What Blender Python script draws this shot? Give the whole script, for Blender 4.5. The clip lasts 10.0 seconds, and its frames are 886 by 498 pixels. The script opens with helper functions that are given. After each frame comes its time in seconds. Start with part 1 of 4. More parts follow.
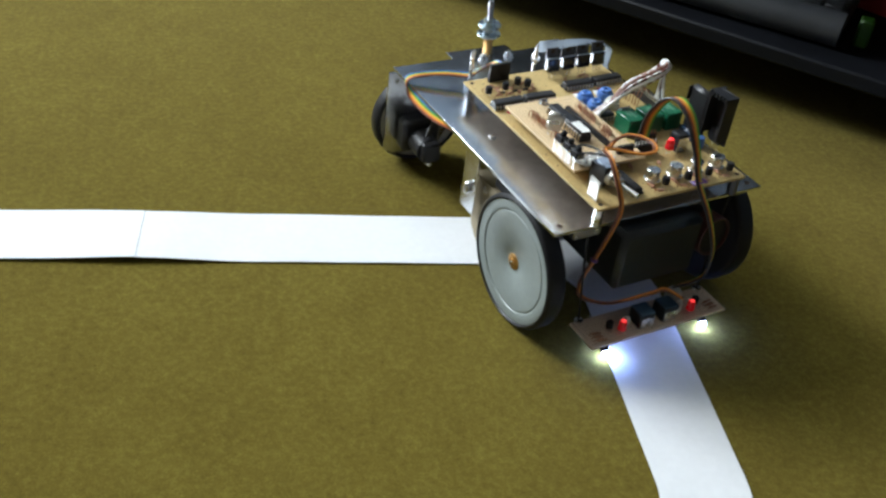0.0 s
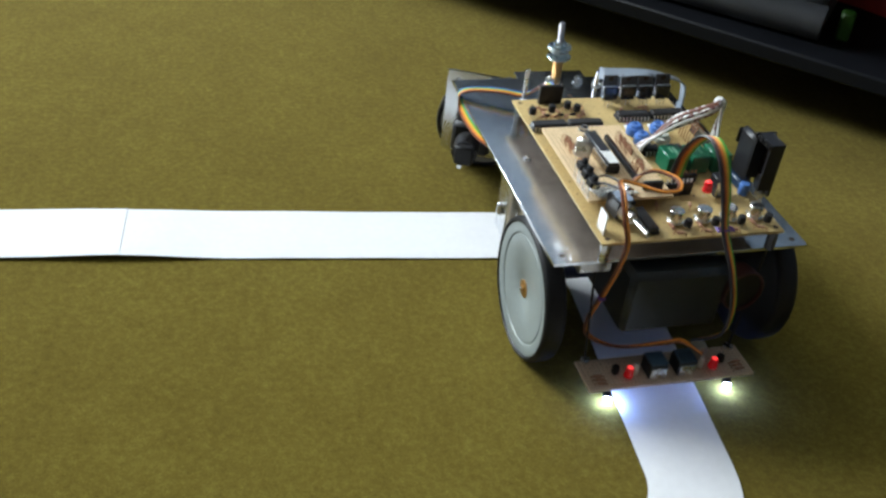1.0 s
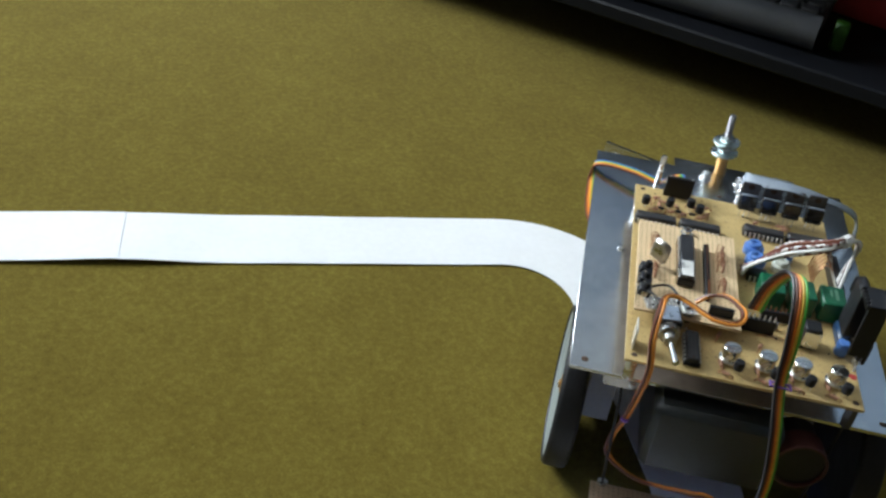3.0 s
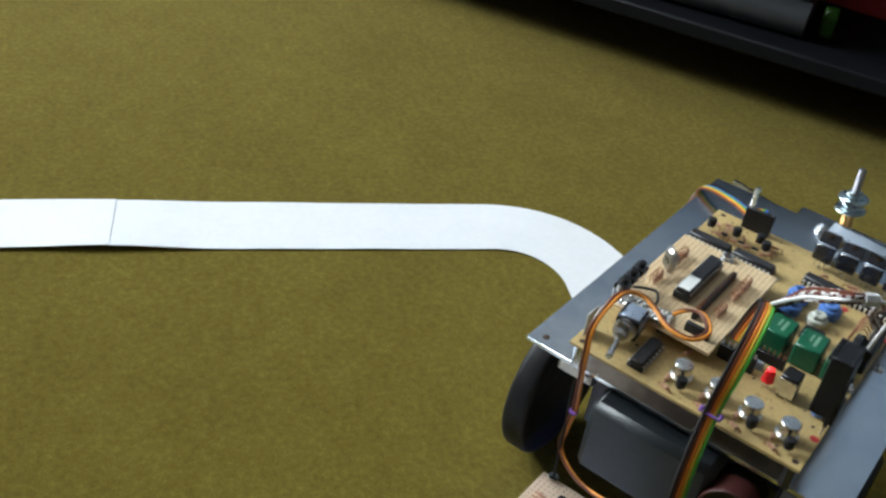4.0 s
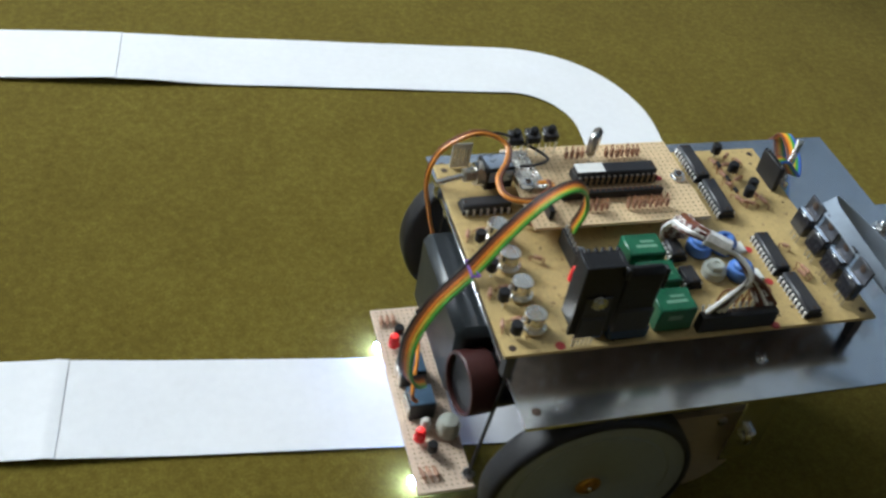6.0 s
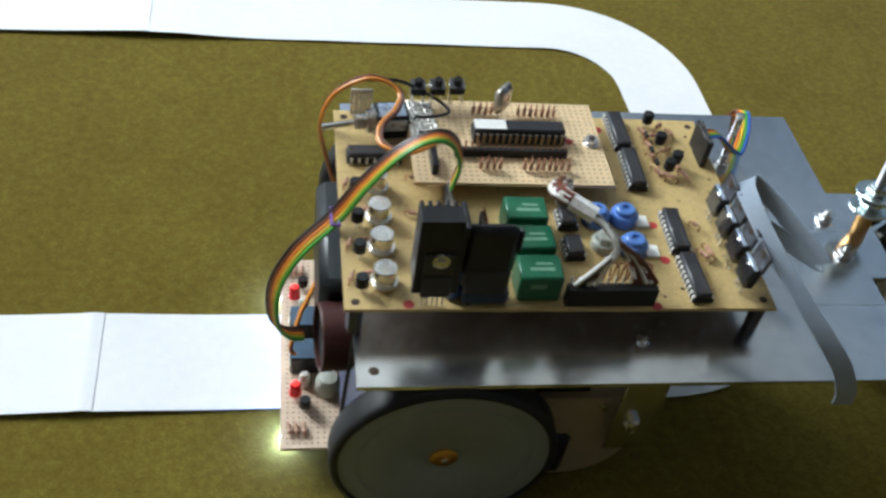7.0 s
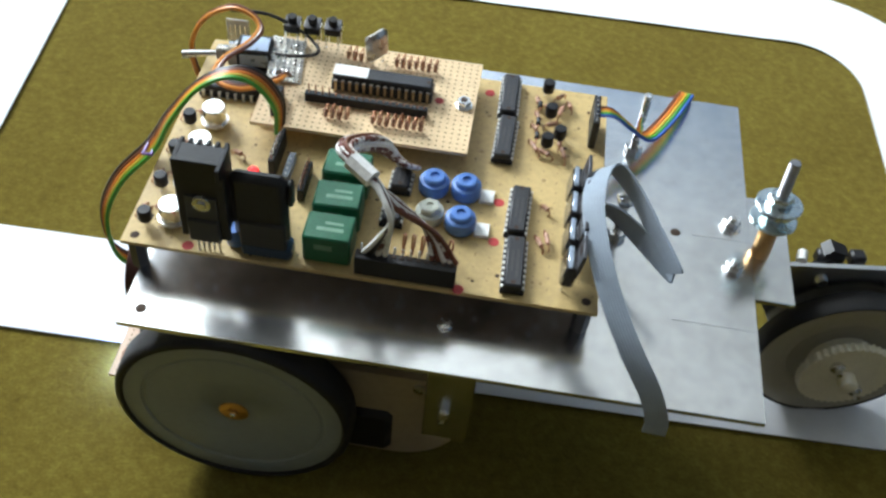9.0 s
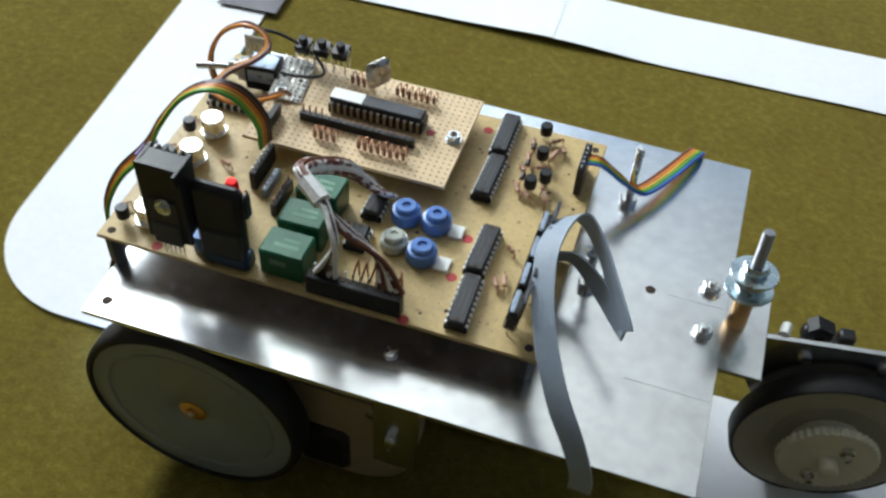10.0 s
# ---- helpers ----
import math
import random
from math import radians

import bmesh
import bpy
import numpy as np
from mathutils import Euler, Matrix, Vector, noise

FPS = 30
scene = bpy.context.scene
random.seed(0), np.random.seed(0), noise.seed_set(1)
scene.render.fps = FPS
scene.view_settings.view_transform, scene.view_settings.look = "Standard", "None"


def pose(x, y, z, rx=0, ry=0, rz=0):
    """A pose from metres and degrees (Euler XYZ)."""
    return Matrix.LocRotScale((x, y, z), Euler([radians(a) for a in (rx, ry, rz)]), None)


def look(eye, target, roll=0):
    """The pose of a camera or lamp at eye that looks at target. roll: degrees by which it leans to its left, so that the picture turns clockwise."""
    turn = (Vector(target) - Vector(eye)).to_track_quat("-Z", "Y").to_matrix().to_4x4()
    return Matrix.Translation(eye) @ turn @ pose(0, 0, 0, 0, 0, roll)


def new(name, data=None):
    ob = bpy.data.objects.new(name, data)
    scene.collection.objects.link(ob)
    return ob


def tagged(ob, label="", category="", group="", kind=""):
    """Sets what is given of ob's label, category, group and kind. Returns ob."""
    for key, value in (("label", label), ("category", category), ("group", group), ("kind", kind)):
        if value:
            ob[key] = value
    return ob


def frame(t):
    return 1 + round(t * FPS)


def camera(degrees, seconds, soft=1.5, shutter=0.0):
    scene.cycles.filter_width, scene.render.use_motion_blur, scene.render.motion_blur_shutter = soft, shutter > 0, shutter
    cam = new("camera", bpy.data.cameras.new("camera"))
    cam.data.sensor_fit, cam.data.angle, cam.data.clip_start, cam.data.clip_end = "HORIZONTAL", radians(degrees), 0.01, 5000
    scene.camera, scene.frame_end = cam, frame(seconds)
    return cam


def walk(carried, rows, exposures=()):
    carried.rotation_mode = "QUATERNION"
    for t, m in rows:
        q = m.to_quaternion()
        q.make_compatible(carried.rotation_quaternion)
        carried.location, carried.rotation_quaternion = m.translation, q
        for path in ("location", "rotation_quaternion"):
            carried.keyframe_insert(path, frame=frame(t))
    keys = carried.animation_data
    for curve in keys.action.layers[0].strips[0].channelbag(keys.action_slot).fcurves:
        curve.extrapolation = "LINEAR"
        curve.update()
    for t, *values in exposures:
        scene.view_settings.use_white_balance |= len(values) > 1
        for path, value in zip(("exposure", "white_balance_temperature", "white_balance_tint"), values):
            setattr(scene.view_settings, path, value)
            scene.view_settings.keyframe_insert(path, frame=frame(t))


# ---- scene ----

cam = camera(47.86, 10.0, soft=2.6, shutter=0.4)

# seconds, eye x y z, yaw, pitch, roll
CAM_ROWS = (
    (0.0, 0.0934, -0.5316, 0.4121, -11.48, -36.46, 7.48),
    (0.5, 0.0946, -0.5345, 0.4074, -12.02, -36.32, 7.33),
    (1.0, 0.0953, -0.5355, 0.4049, -12.27, -36.00, 7.23),
    (1.5, 0.0874, -0.5321, 0.4011, -13.18, -35.54, 7.84),
    (2.0, 0.0814, -0.5310, 0.4023, -13.78, -35.44, 8.48),
    (2.5, 0.0807, -0.5277, 0.4101, -13.71, -36.02, 8.77),
    (4.0, 0.0803, -0.5365, 0.3926, -14.32, -35.40, 8.40),
    (4.5, 0.0715, -0.5367, 0.3900, -15.19, -36.24, 9.14),
    (5.0, 0.0763, -0.5424, 0.3877, -15.11, -39.05, 9.99),
    (5.5, 0.0782, -0.5438, 0.3816, -15.56, -41.03, 10.63),
    (6.0, 0.0755, -0.5443, 0.3754, -15.77, -42.75, 10.52),
    (7.5, 0.0693, -0.5382, 0.3624, -12.16, -45.55, 9.49),
    (8.0, 0.0765, -0.5338, 0.3628, -8.53, -46.36, 8.81),
    (8.5, 0.0791, -0.5262, 0.3601, -4.00, -47.49, 7.78),
    (9.0, 0.0740, -0.5181, 0.3594, 1.62, -48.88, 6.44),
    (9.5, 0.0671, -0.5069, 0.3644, 7.36, -48.68, 5.85),
    (10.0, 0.0613, -0.5062, 0.3656, 13.37, -47.99, 4.20),
)


def aim(x, y, z, yaw, pitch, roll):
    a, b = radians(yaw), radians(pitch)
    ahead = (-math.sin(a) * math.cos(b), math.cos(a) * math.cos(b), math.sin(b))
    return look((x, y, z), (x + ahead[0], y + ahead[1], z + ahead[2]), roll)


walk(cam, [(t, aim(*r)) for t, *r in CAM_ROWS], ((0.0, 0.05), (2.5, 0.0), (4.0, -0.08), (5.0, -0.14), (5.5, -0.18), (6.0, -0.11), (7.5, 0.13), (8.5, 0.31), (9.0, 0.39), (9.5, 0.26), (10.0, -0.03)))

# ---- light: a wide window in the wall to the camera's left ----
world = bpy.data.worlds.new("sky")
world.use_nodes = True
scene.world = world
sky = world.node_tree.nodes.new("ShaderNodeTexSky")
sky.sky_type, sky.sun_disc, sky.sun_elevation, sky.sun_rotation = "NISHITA", False, radians(40), radians(200)
world.node_tree.links.new(sky.outputs[0], world.node_tree.nodes["Background"].inputs[0])
world.node_tree.nodes["Background"].inputs[1].default_value = 0.1

WIN_Y0, WIN_Y1, WIN_Z0, WIN_Z1, WALL_X = 0.9, 2.8, 1.1, 2.8, -2.0


def window_lamp(name, y, z, w, h, watts):
    lamp = bpy.data.lights.new(name, "AREA")
    lamp.shape, lamp.size, lamp.size_y, lamp.energy, lamp.color = "RECTANGLE", w, h, watts, (0.87, 0.955, 1.0)
    ob = new(name, lamp)
    ob.matrix_world = look((WALL_X - 0.1, y, z), (0, y, z))
    return ob


window_lamp("window_light", (WIN_Y0 + WIN_Y1) / 2, (WIN_Z0 + WIN_Z1) / 2, WIN_Y1 - WIN_Y0 - 0.1, WIN_Z1 - WIN_Z0 - 0.1, 330)

# ---- materials ----


def material(name, color, rough=0.5, metal=0.0, spread=0.12, scale=60.0, bump=0.0, bump_scale=400.0, emit=0.0, coat=0.0, wear=0.15, stretch=(1, 1, 1), trans=0.0):
    """A procedural surface: two scales of tone, uneven gloss and a fine relief."""
    m = bpy.data.materials.new(name)
    m.use_nodes = True
    n, l = m.node_tree.nodes, m.node_tree.links
    p = n["Principled BSDF"]
    p.inputs["Metallic"].default_value = metal
    p.inputs["Coat Weight"].default_value = coat
    p.inputs["Transmission Weight"].default_value = trans
    tc, mp = n.new("ShaderNodeTexCoord"), n.new("ShaderNodeMapping")
    mp.inputs["Scale"].default_value = stretch
    l.new(tc.outputs["Object"], mp.inputs["Vector"])
    small, large = n.new("ShaderNodeTexNoise"), n.new("ShaderNodeTexNoise")
    small.inputs["Scale"].default_value, small.inputs["Detail"].default_value = scale * 9, 4
    large.inputs["Scale"].default_value, large.inputs["Detail"].default_value = scale, 3
    for q in (small, large):
        l.new(mp.outputs[0], q.inputs["Vector"])
    add = n.new("ShaderNodeMix")
    add.inputs[0].default_value = 0.5
    l.new(small.outputs[0], add.inputs[2])
    l.new(large.outputs[0], add.inputs[3])
    ramp = n.new("ShaderNodeValToRGB")
    lo, hi = [max(c * (1 - spread * 2), 0) for c in color], [min(c * (1 + spread * 2), 1) for c in color]
    ramp.color_ramp.elements[0].position, ramp.color_ramp.elements[1].position = 0.3, 0.7
    ramp.color_ramp.elements[0].color, ramp.color_ramp.elements[1].color = (*lo, 1), (*hi, 1)
    l.new(add.outputs[0], ramp.inputs[0])
    l.new(ramp.outputs[0], p.inputs["Base Color"])
    rr = n.new("ShaderNodeMapRange")
    rr.inputs["To Min"].default_value, rr.inputs["To Max"].default_value = max(rough - wear, 0.03), min(rough + wear, 1)
    l.new(large.outputs[0], rr.inputs["Value"])
    l.new(rr.outputs[0], p.inputs["Roughness"])
    if bump:
        nb, bp = n.new("ShaderNodeTexNoise"), n.new("ShaderNodeBump")
        nb.inputs["Scale"].default_value, nb.inputs["Detail"].default_value = bump_scale, 5
        bp.inputs["Strength"].default_value, bp.inputs["Distance"].default_value = bump, 0.001
        l.new(mp.outputs[0], nb.inputs["Vector"])
        l.new(nb.outputs[0], bp.inputs["Height"])
        l.new(bp.outputs[0], p.inputs["Normal"])
    if emit:
        p.inputs["Emission Color"].default_value = (*color, 1)
        p.inputs["Emission Strength"].default_value = emit
    return m


def carpet_material():
    m = bpy.data.materials.new("olive_felt_carpet")
    m.use_nodes = True
    n, l = m.node_tree.nodes, m.node_tree.links
    p = n["Principled BSDF"]
    p.inputs["Roughness"].default_value = 1.0
    p.inputs["Specular IOR Level"].default_value = 0.03
    p.inputs["Sheen Weight"].default_value = 0.05
    tc = n.new("ShaderNodeTexCoord")
    outs = []
    for scale, stretch, turn, detail in ((950, (1, 0.6, 1), 0.5, 2), (950, (0.6, 1, 1), -0.3, 2), (230, (1, 1, 1), 0, 3), (12, (1, 1, 1), 0, 4), (75, (1, 0.7, 1), 0.9, 3)):
        mp, q = n.new("ShaderNodeMapping"), n.new("ShaderNodeTexNoise")
        mp.inputs["Scale"].default_value, mp.inputs["Rotation"].default_value = stretch, (0, 0, turn)
        q.inputs["Scale"].default_value, q.inputs["Detail"].default_value = scale, detail
        l.new(tc.outputs["Object"], mp.inputs["Vector"])
        l.new(mp.outputs[0], q.inputs["Vector"])
        outs.append(q.outputs[0])

    def mix(a, b, f):
        q = n.new("ShaderNodeMix")
        q.inputs[0].default_value = f
        l.new(a, q.inputs[2])
        l.new(b, q.inputs[3])
        return q.outputs[0]
    fibre = mix(outs[0], outs[1], 0.5)
    tone = mix(mix(mix(fibre, outs[2], 0.42), outs[4], 0.15), outs[3], 0.14)
    ramp = n.new("ShaderNodeValToRGB")
    e = ramp.color_ramp.elements
    e[0].position, e[0].color = 0.34, (0.079, 0.055, 0.010, 1)
    e[1].position, e[1].color = 0.66, (0.190, 0.158, 0.030, 1)
    mid = ramp.color_ramp.elements.new(0.5)
    mid.color = (0.129, 0.098, 0.0168, 1)
    l.new(tone, ramp.inputs[0])
    l.new(ramp.outputs[0], p.inputs["Base Color"])
    bp = n.new("ShaderNodeBump")
    bp.inputs["Strength"].default_value, bp.inputs["Distance"].default_value = 0.45, 0.001
    l.new(mix(fibre, outs[2], 0.5), bp.inputs["Height"])
    l.new(bp.outputs[0], p.inputs["Normal"])
    return m


CARPET = carpet_material()
PAPER = material("white_paper", (0.77, 0.78, 0.80), 0.75, spread=0.02, scale=25, bump=0.15, bump_scale=900)
PANELLING = material("wood_panelling", (0.10, 0.07, 0.045), 0.5, spread=0.2, scale=4, bump=0.1, bump_scale=60, stretch=(4, 4, 0.5))
CEILING = material("ceiling_paint", (0.52, 0.505, 0.47), 0.9, spread=0.03, scale=3)
# Unseen north wall: grey-blue to tone down what the aluminium plate mirrors.
UNSEEN_GREY = material("unseen_wall_grey_blue", (0.24, 0.30, 0.39), 0.9, spread=0.04, scale=3, bump=0.1, bump_scale=80)
# Unseen east wall: dark and blue to cut bounce and cool the plate's reflections.
UNSEEN_SLATE = material("unseen_wall_slate", (0.10, 0.135, 0.18), 0.85, spread=0.05, scale=3, bump=0.1, bump_scale=80)
PLASTER = material("wall_paint", (0.72, 0.71, 0.69), 0.9, spread=0.03, scale=3, bump=0.1, bump_scale=80)
ALU = material("brushed_aluminium", (0.72, 0.74, 0.77), 0.23, 1.0, spread=0.08, scale=22, bump=0.14, bump_scale=34, wear=0.09)
STEEL = material("zinc_plated_steel", (0.70, 0.71, 0.72), 0.25, 1.0, spread=0.08, scale=200)
DARKSTEEL = material("dull_dark_tab", (0.10, 0.10, 0.11), 0.4, 0.8, spread=0.1, scale=200)
DARKTHREAD = material("oiled_thread", (0.36, 0.36, 0.38), 0.4, 1.0, spread=0.1, scale=200)
NICKEL = material("dull_nickel", (0.50, 0.48, 0.45), 0.3, 1.0, spread=0.1, scale=150)
ZINC = material("galvanised_washer", (0.62, 0.70, 0.72), 0.28, 1.0, spread=0.1, scale=150)
BRASS = material("brass", (0.62, 0.36, 0.13), 0.35, 1.0, spread=0.1, scale=150)
TINNED = material("tinned_can", (0.80, 0.79, 0.77), 0.27, 1.0, spread=0.04, scale=200)
PCB = material("bare_pcb_laminate", (0.50, 0.36, 0.15), 0.55, spread=0.10, scale=45, bump=0.12, bump_scale=700)
PERF = material("tan_stripboard", (0.70, 0.52, 0.31), 0.6, spread=0.06, scale=60, bump=0.1, bump_scale=700)
PERF_PALE = material("pale_stripboard", (0.66, 0.51, 0.39), 0.6, spread=0.08, scale=60, bump=0.1, bump_scale=700)
HOLE = material("drilled_hole", (0.05, 0.03, 0.02), 0.9)
PIT = material("board_hole", (0.24, 0.15, 0.075), 0.9)
COPPER_EDGE = material("copper_leads", (0.34, 0.15, 0.08), 0.45, 0.6, spread=0.2, scale=300)
CHIP = material("black_epoxy", (0.022, 0.022, 0.026), 0.42, spread=0.15, scale=200, bump=0.1, bump_scale=2000)
LEGS = material("tinned_legs", (0.74, 0.74, 0.72), 0.4, 0.45, spread=0.08, scale=300)
PRINT = material("faded_print", (0.045, 0.042, 0.042), 0.6)
GLOSSY = material("glossy_black_epoxy", (0.02, 0.02, 0.024), 0.2, spread=0.15, scale=200, coat=0.7, wear=0.06)
# Bluish reflection put into the colour, for the switch and transistor faces.
BLUESHEEN = material("blue_grey_sheen", (0.42, 0.50, 0.62), 0.3, 0.5, spread=0.06, scale=150)
GOLDLEG = material("tan_socket_pins", (0.50, 0.34, 0.17), 0.45, 0.3, spread=0.1, scale=300)
SOLDERSIDE = material("tarnished_copper_tracks", (0.38, 0.29, 0.22), 0.6, 0.0, spread=0.3, scale=90)
FLUX = material("brown_flux_stain", (0.30, 0.19, 0.07), 0.35, spread=0.2, scale=150)
BLACK = material("black_plastic", (0.014, 0.014, 0.016), 0.4, spread=0.2, scale=120, bump=0.1, bump_scale=1500)
BATTERY = material("battery_box_plastic", (0.017, 0.022, 0.026), 0.36, spread=0.15, scale=50, bump=0.08, bump_scale=900)
RUBBER = material("tyre_rubber", (0.012, 0.012, 0.014), 0.5, spread=0.2, scale=90, bump=0.15, bump_scale=900)
DISC = material("grey_green_wheel_plastic", (0.235, 0.27, 0.265), 0.42, spread=0.04, scale=40, bump=0.04, bump_scale=700)
GREEN = material("green_relay_case", (0.008, 0.115, 0.055), 0.35, spread=0.12, scale=90)
GREEN_PRINT = material("pale_green_print", (0.16, 0.32, 0.22), 0.6)
BLUE = material("blue_trimmer", (0.08, 0.19, 0.50), 0.35, spread=0.12, scale=150)
BLUE_DARK = material("dull_blue_case", (0.010, 0.035, 0.085), 0.4, spread=0.12, scale=150)
TRIMTOP = material("blue_grey_trimmer_top", (0.06, 0.11, 0.17), 0.35, spread=0.15, scale=200)
WHITE = material("white_plastic", (0.78, 0.78, 0.76), 0.45, spread=0.03, scale=100)
MILK = material("milky_plastic", (0.50, 0.52, 0.46), 0.35, spread=0.05, scale=100)
CLEAR = material("clear_acetate", (0.62, 0.60, 0.55), 0.12, spread=0.08, scale=120, coat=0.6)
REARDISC = material("grey_beige_wheel_plastic", (0.37, 0.35, 0.275), 0.45, spread=0.05, scale=50)
GEAR = material("ivory_nylon", (0.76, 0.73, 0.61), 0.5, spread=0.05, scale=90)
BEIGE = material("beige_gearbox_plastic", (0.36, 0.30, 0.20), 0.5, spread=0.06, scale=50)
RED_LED = material("lit_red_led", (1.0, 0.05, 0.05), 0.2, emit=1.2)
RED_DIM = material("red_led_dome", (0.55, 0.01, 0.015), 0.25, emit=0.16)
WHITE_LED = material("lit_white_led", (0.27, 0.43, 1.0), 0.3, emit=330.0)
RED_INK = material("red_marker_ink", (0.42, 0.03, 0.03), 0.6)
W_BLACK = material("black_wire", (0.018, 0.016, 0.018), 0.4)
W_BROWN = material("brown_wire", (0.14, 0.040, 0.018), 0.4)
W_ORANGE = material("orange_wire", (0.70, 0.19, 0.02), 0.4)
W_TAN = material("orange_tan_wire", (0.70, 0.25, 0.03), 0.4)
W_YELLOW = material("yellow_wire", (0.66, 0.43, 0.04), 0.4)
W_GREEN = material("green_wire", (0.07, 0.36, 0.04), 0.4)
W_BLUE = material("blue_wire", (0.04, 0.12, 0.48), 0.4)
W_VIOLET = material("violet_wire", (0.16, 0.07, 0.33), 0.4)
W_GREY = material("grey_ribbon", (0.27, 0.32, 0.385), 0.4, spread=0.05, scale=200)
W_WHITE = material("white_wire", (0.80, 0.79, 0.78), 0.4)


def spotted_material():
    m = material("white_wire_brown_spots", (0.7, 0.69, 0.67), 0.4)
    n, l = m.node_tree.nodes, m.node_tree.links
    tc, v, r = n.new("ShaderNodeTexCoord"), n.new("ShaderNodeTexNoise"), n.new("ShaderNodeValToRGB")
    v.inputs["Scale"].default_value = 300
    e = r.color_ramp.elements
    e[0].position, e[0].color = 0.47, (0.72, 0.70, 0.68, 1)
    e[1].position, e[1].color = 0.52, (0.13, 0.03, 0.02, 1)
    l.new(tc.outputs["Object"], v.inputs["Vector"])
    l.new(v.outputs[0], r.inputs[0])
    l.new(r.outputs[0], n["Principled BSDF"].inputs["Base Color"])
    return m


W_SPOT = spotted_material()
MAROON = material("maroon_strap", (0.055, 0.012, 0.010), 0.5)
CERAMIC = material("resistor_body", (0.42, 0.22, 0.14), 0.5, spread=0.3, scale=500)
DARKWOOD = material("charcoal_laminate", (0.006, 0.007, 0.010), 0.6, spread=0.15, scale=8, bump=0.1, bump_scale=300)
DARKWOOD.node_tree.nodes["Principled BSDF"].inputs["Specular IOR Level"].default_value = 0.2
BLACK.node_tree.nodes["Principled BSDF"].inputs["Specular IOR Level"].default_value = 0.3
RUBBER.node_tree.nodes["Principled BSDF"].inputs["Specular IOR Level"].default_value = 0.3
KEYCAP = material("grey_key_plastic", (0.058, 0.062, 0.07), 0.5, spread=0.1, scale=60)
TOY_RED = material("red_box_card", (0.33, 0.025, 0.025), 0.5, spread=0.1, scale=20)
TOY_GREEN = material("green_box_card", (0.024, 0.10, 0.007), 0.5, spread=0.1, scale=20)
DARKTAPE = material("dark_grey_tape", (0.07, 0.06, 0.075), 0.6, spread=0.1, scale=60)

# ---- shapes, in millimetres ----
MM = 0.001


class Shape:
    """Collects boxes, turned forms and wires into one mesh."""

    def __init__(self):
        self.v, self.f, self.k, self.s, self.mats = [], [], [], [], []

    def slot(self, mat):
        if mat not in self.mats:
            self.mats.append(mat)
        return self.mats.index(mat)

    def put(self, pts, faces, mat, smooth=False, m=None):
        o, k = len(self.v), self.slot(mat)
        for p in pts:
            p = Vector(p)
            self.v.append((m @ p) if m else p)
        for f in faces:
            self.f.append([o + i for i in f])
            self.k.append(k)
            self.s.append(smooth)

    def box(self, c, s, mat, b=0.4, m=None):
        h = [a / 2 for a in s]
        b = min(b, min(h) * 0.9)
        pts, idx = [], {}
        for sx in (-1, 1):
            for sy in (-1, 1):
                for sz in (-1, 1):
                    sg = (sx, sy, sz)
                    for ax in range(3):
                        idx[sg, ax] = len(pts)
                        pts.append([c[i] + sg[i] * (h[i] - (0 if i == ax else b)) for i in range(3)])
        faces = []
        for ax in range(3):
            u, w = (ax + 1) % 3, (ax + 2) % 3
            for sg in (-1, 1):
                q = []
                for a, d in ((-1, -1), (1, -1), (1, 1), (-1, 1)):
                    t = [0, 0, 0]
                    t[ax], t[u], t[w] = sg, a, d
                    q.append(idx[tuple(t), ax])
                faces.append(q)
            for a in (-1, 1):
                for d in (-1, 1):
                    t0, t1 = [0, 0, 0], [0, 0, 0]
                    t0[u], t0[w], t0[ax] = a, d, -1
                    t1[u], t1[w], t1[ax] = a, d, 1
                    faces.append([idx[tuple(t0), u], idx[tuple(t1), u], idx[tuple(t1), w], idx[tuple(t0), w]])
        for key in {k for k, _ in idx}:
            faces.append([idx[key, 0], idx[key, 1], idx[key, 2]])
        cc = Vector(c)
        for i, f in enumerate(faces):
            p = [Vector(pts[j]) for j in f]
            mid = sum(p, Vector()) / len(p)
            if (p[1] - p[0]).cross(p[2] - p[1]).dot(mid - cc) < 0:
                faces[i] = f[::-1]
        self.put(pts, faces, mat, False, m)

    def lathe(self, c, axis, profile, mat, n=20, smooth=True, m=None, caps=True):
        """Turns (radius, height) pairs round an axis through c."""
        z = Vector(axis).normalized()
        x = z.orthogonal().normalized()
        y = z.cross(x)
        c = Vector(c)
        pts, faces = [], []
        for r, h in profile:
            for i in range(n):
                a = 2 * math.pi * i / n
                pts.append(c + z * h + (x * math.cos(a) + y * math.sin(a)) * r)
        for j in range(len(profile) - 1):
            for i in range(n):
                k = (i + 1) % n
                faces.append((j * n + i, j * n + k, (j + 1) * n + k, (j + 1) * n + i))
        self.put(pts, faces, mat, smooth, m)
        if not caps:
            return
        first, last = list(range(n))[::-1], [(len(profile) - 1) * n + i for i in range(n)]
        o = len(self.v) - len(pts)
        for cap, r in ((first, profile[0][0]), (last, profile[-1][0])):
            if r > 1e-6:
                self.f.append([o + i for i in cap])
                self.k.append(self.slot(mat))
                self.s.append(False)

    def rod(self, a, b, r, mat, n=10, r2=None, m=None):
        a, b = Vector(a), Vector(b)
        self.lathe(a, b - a, [(r, 0), (r if r2 is None else r2, (b - a).length)], mat, n, True, m)

    def nut(self, c, axis, r, h, mat, m=None):
        self.lathe(c, axis, [(r * 0.9, 0), (r, h * 0.15), (r, h * 0.85), (r * 0.9, h)], mat, 6, False, m)

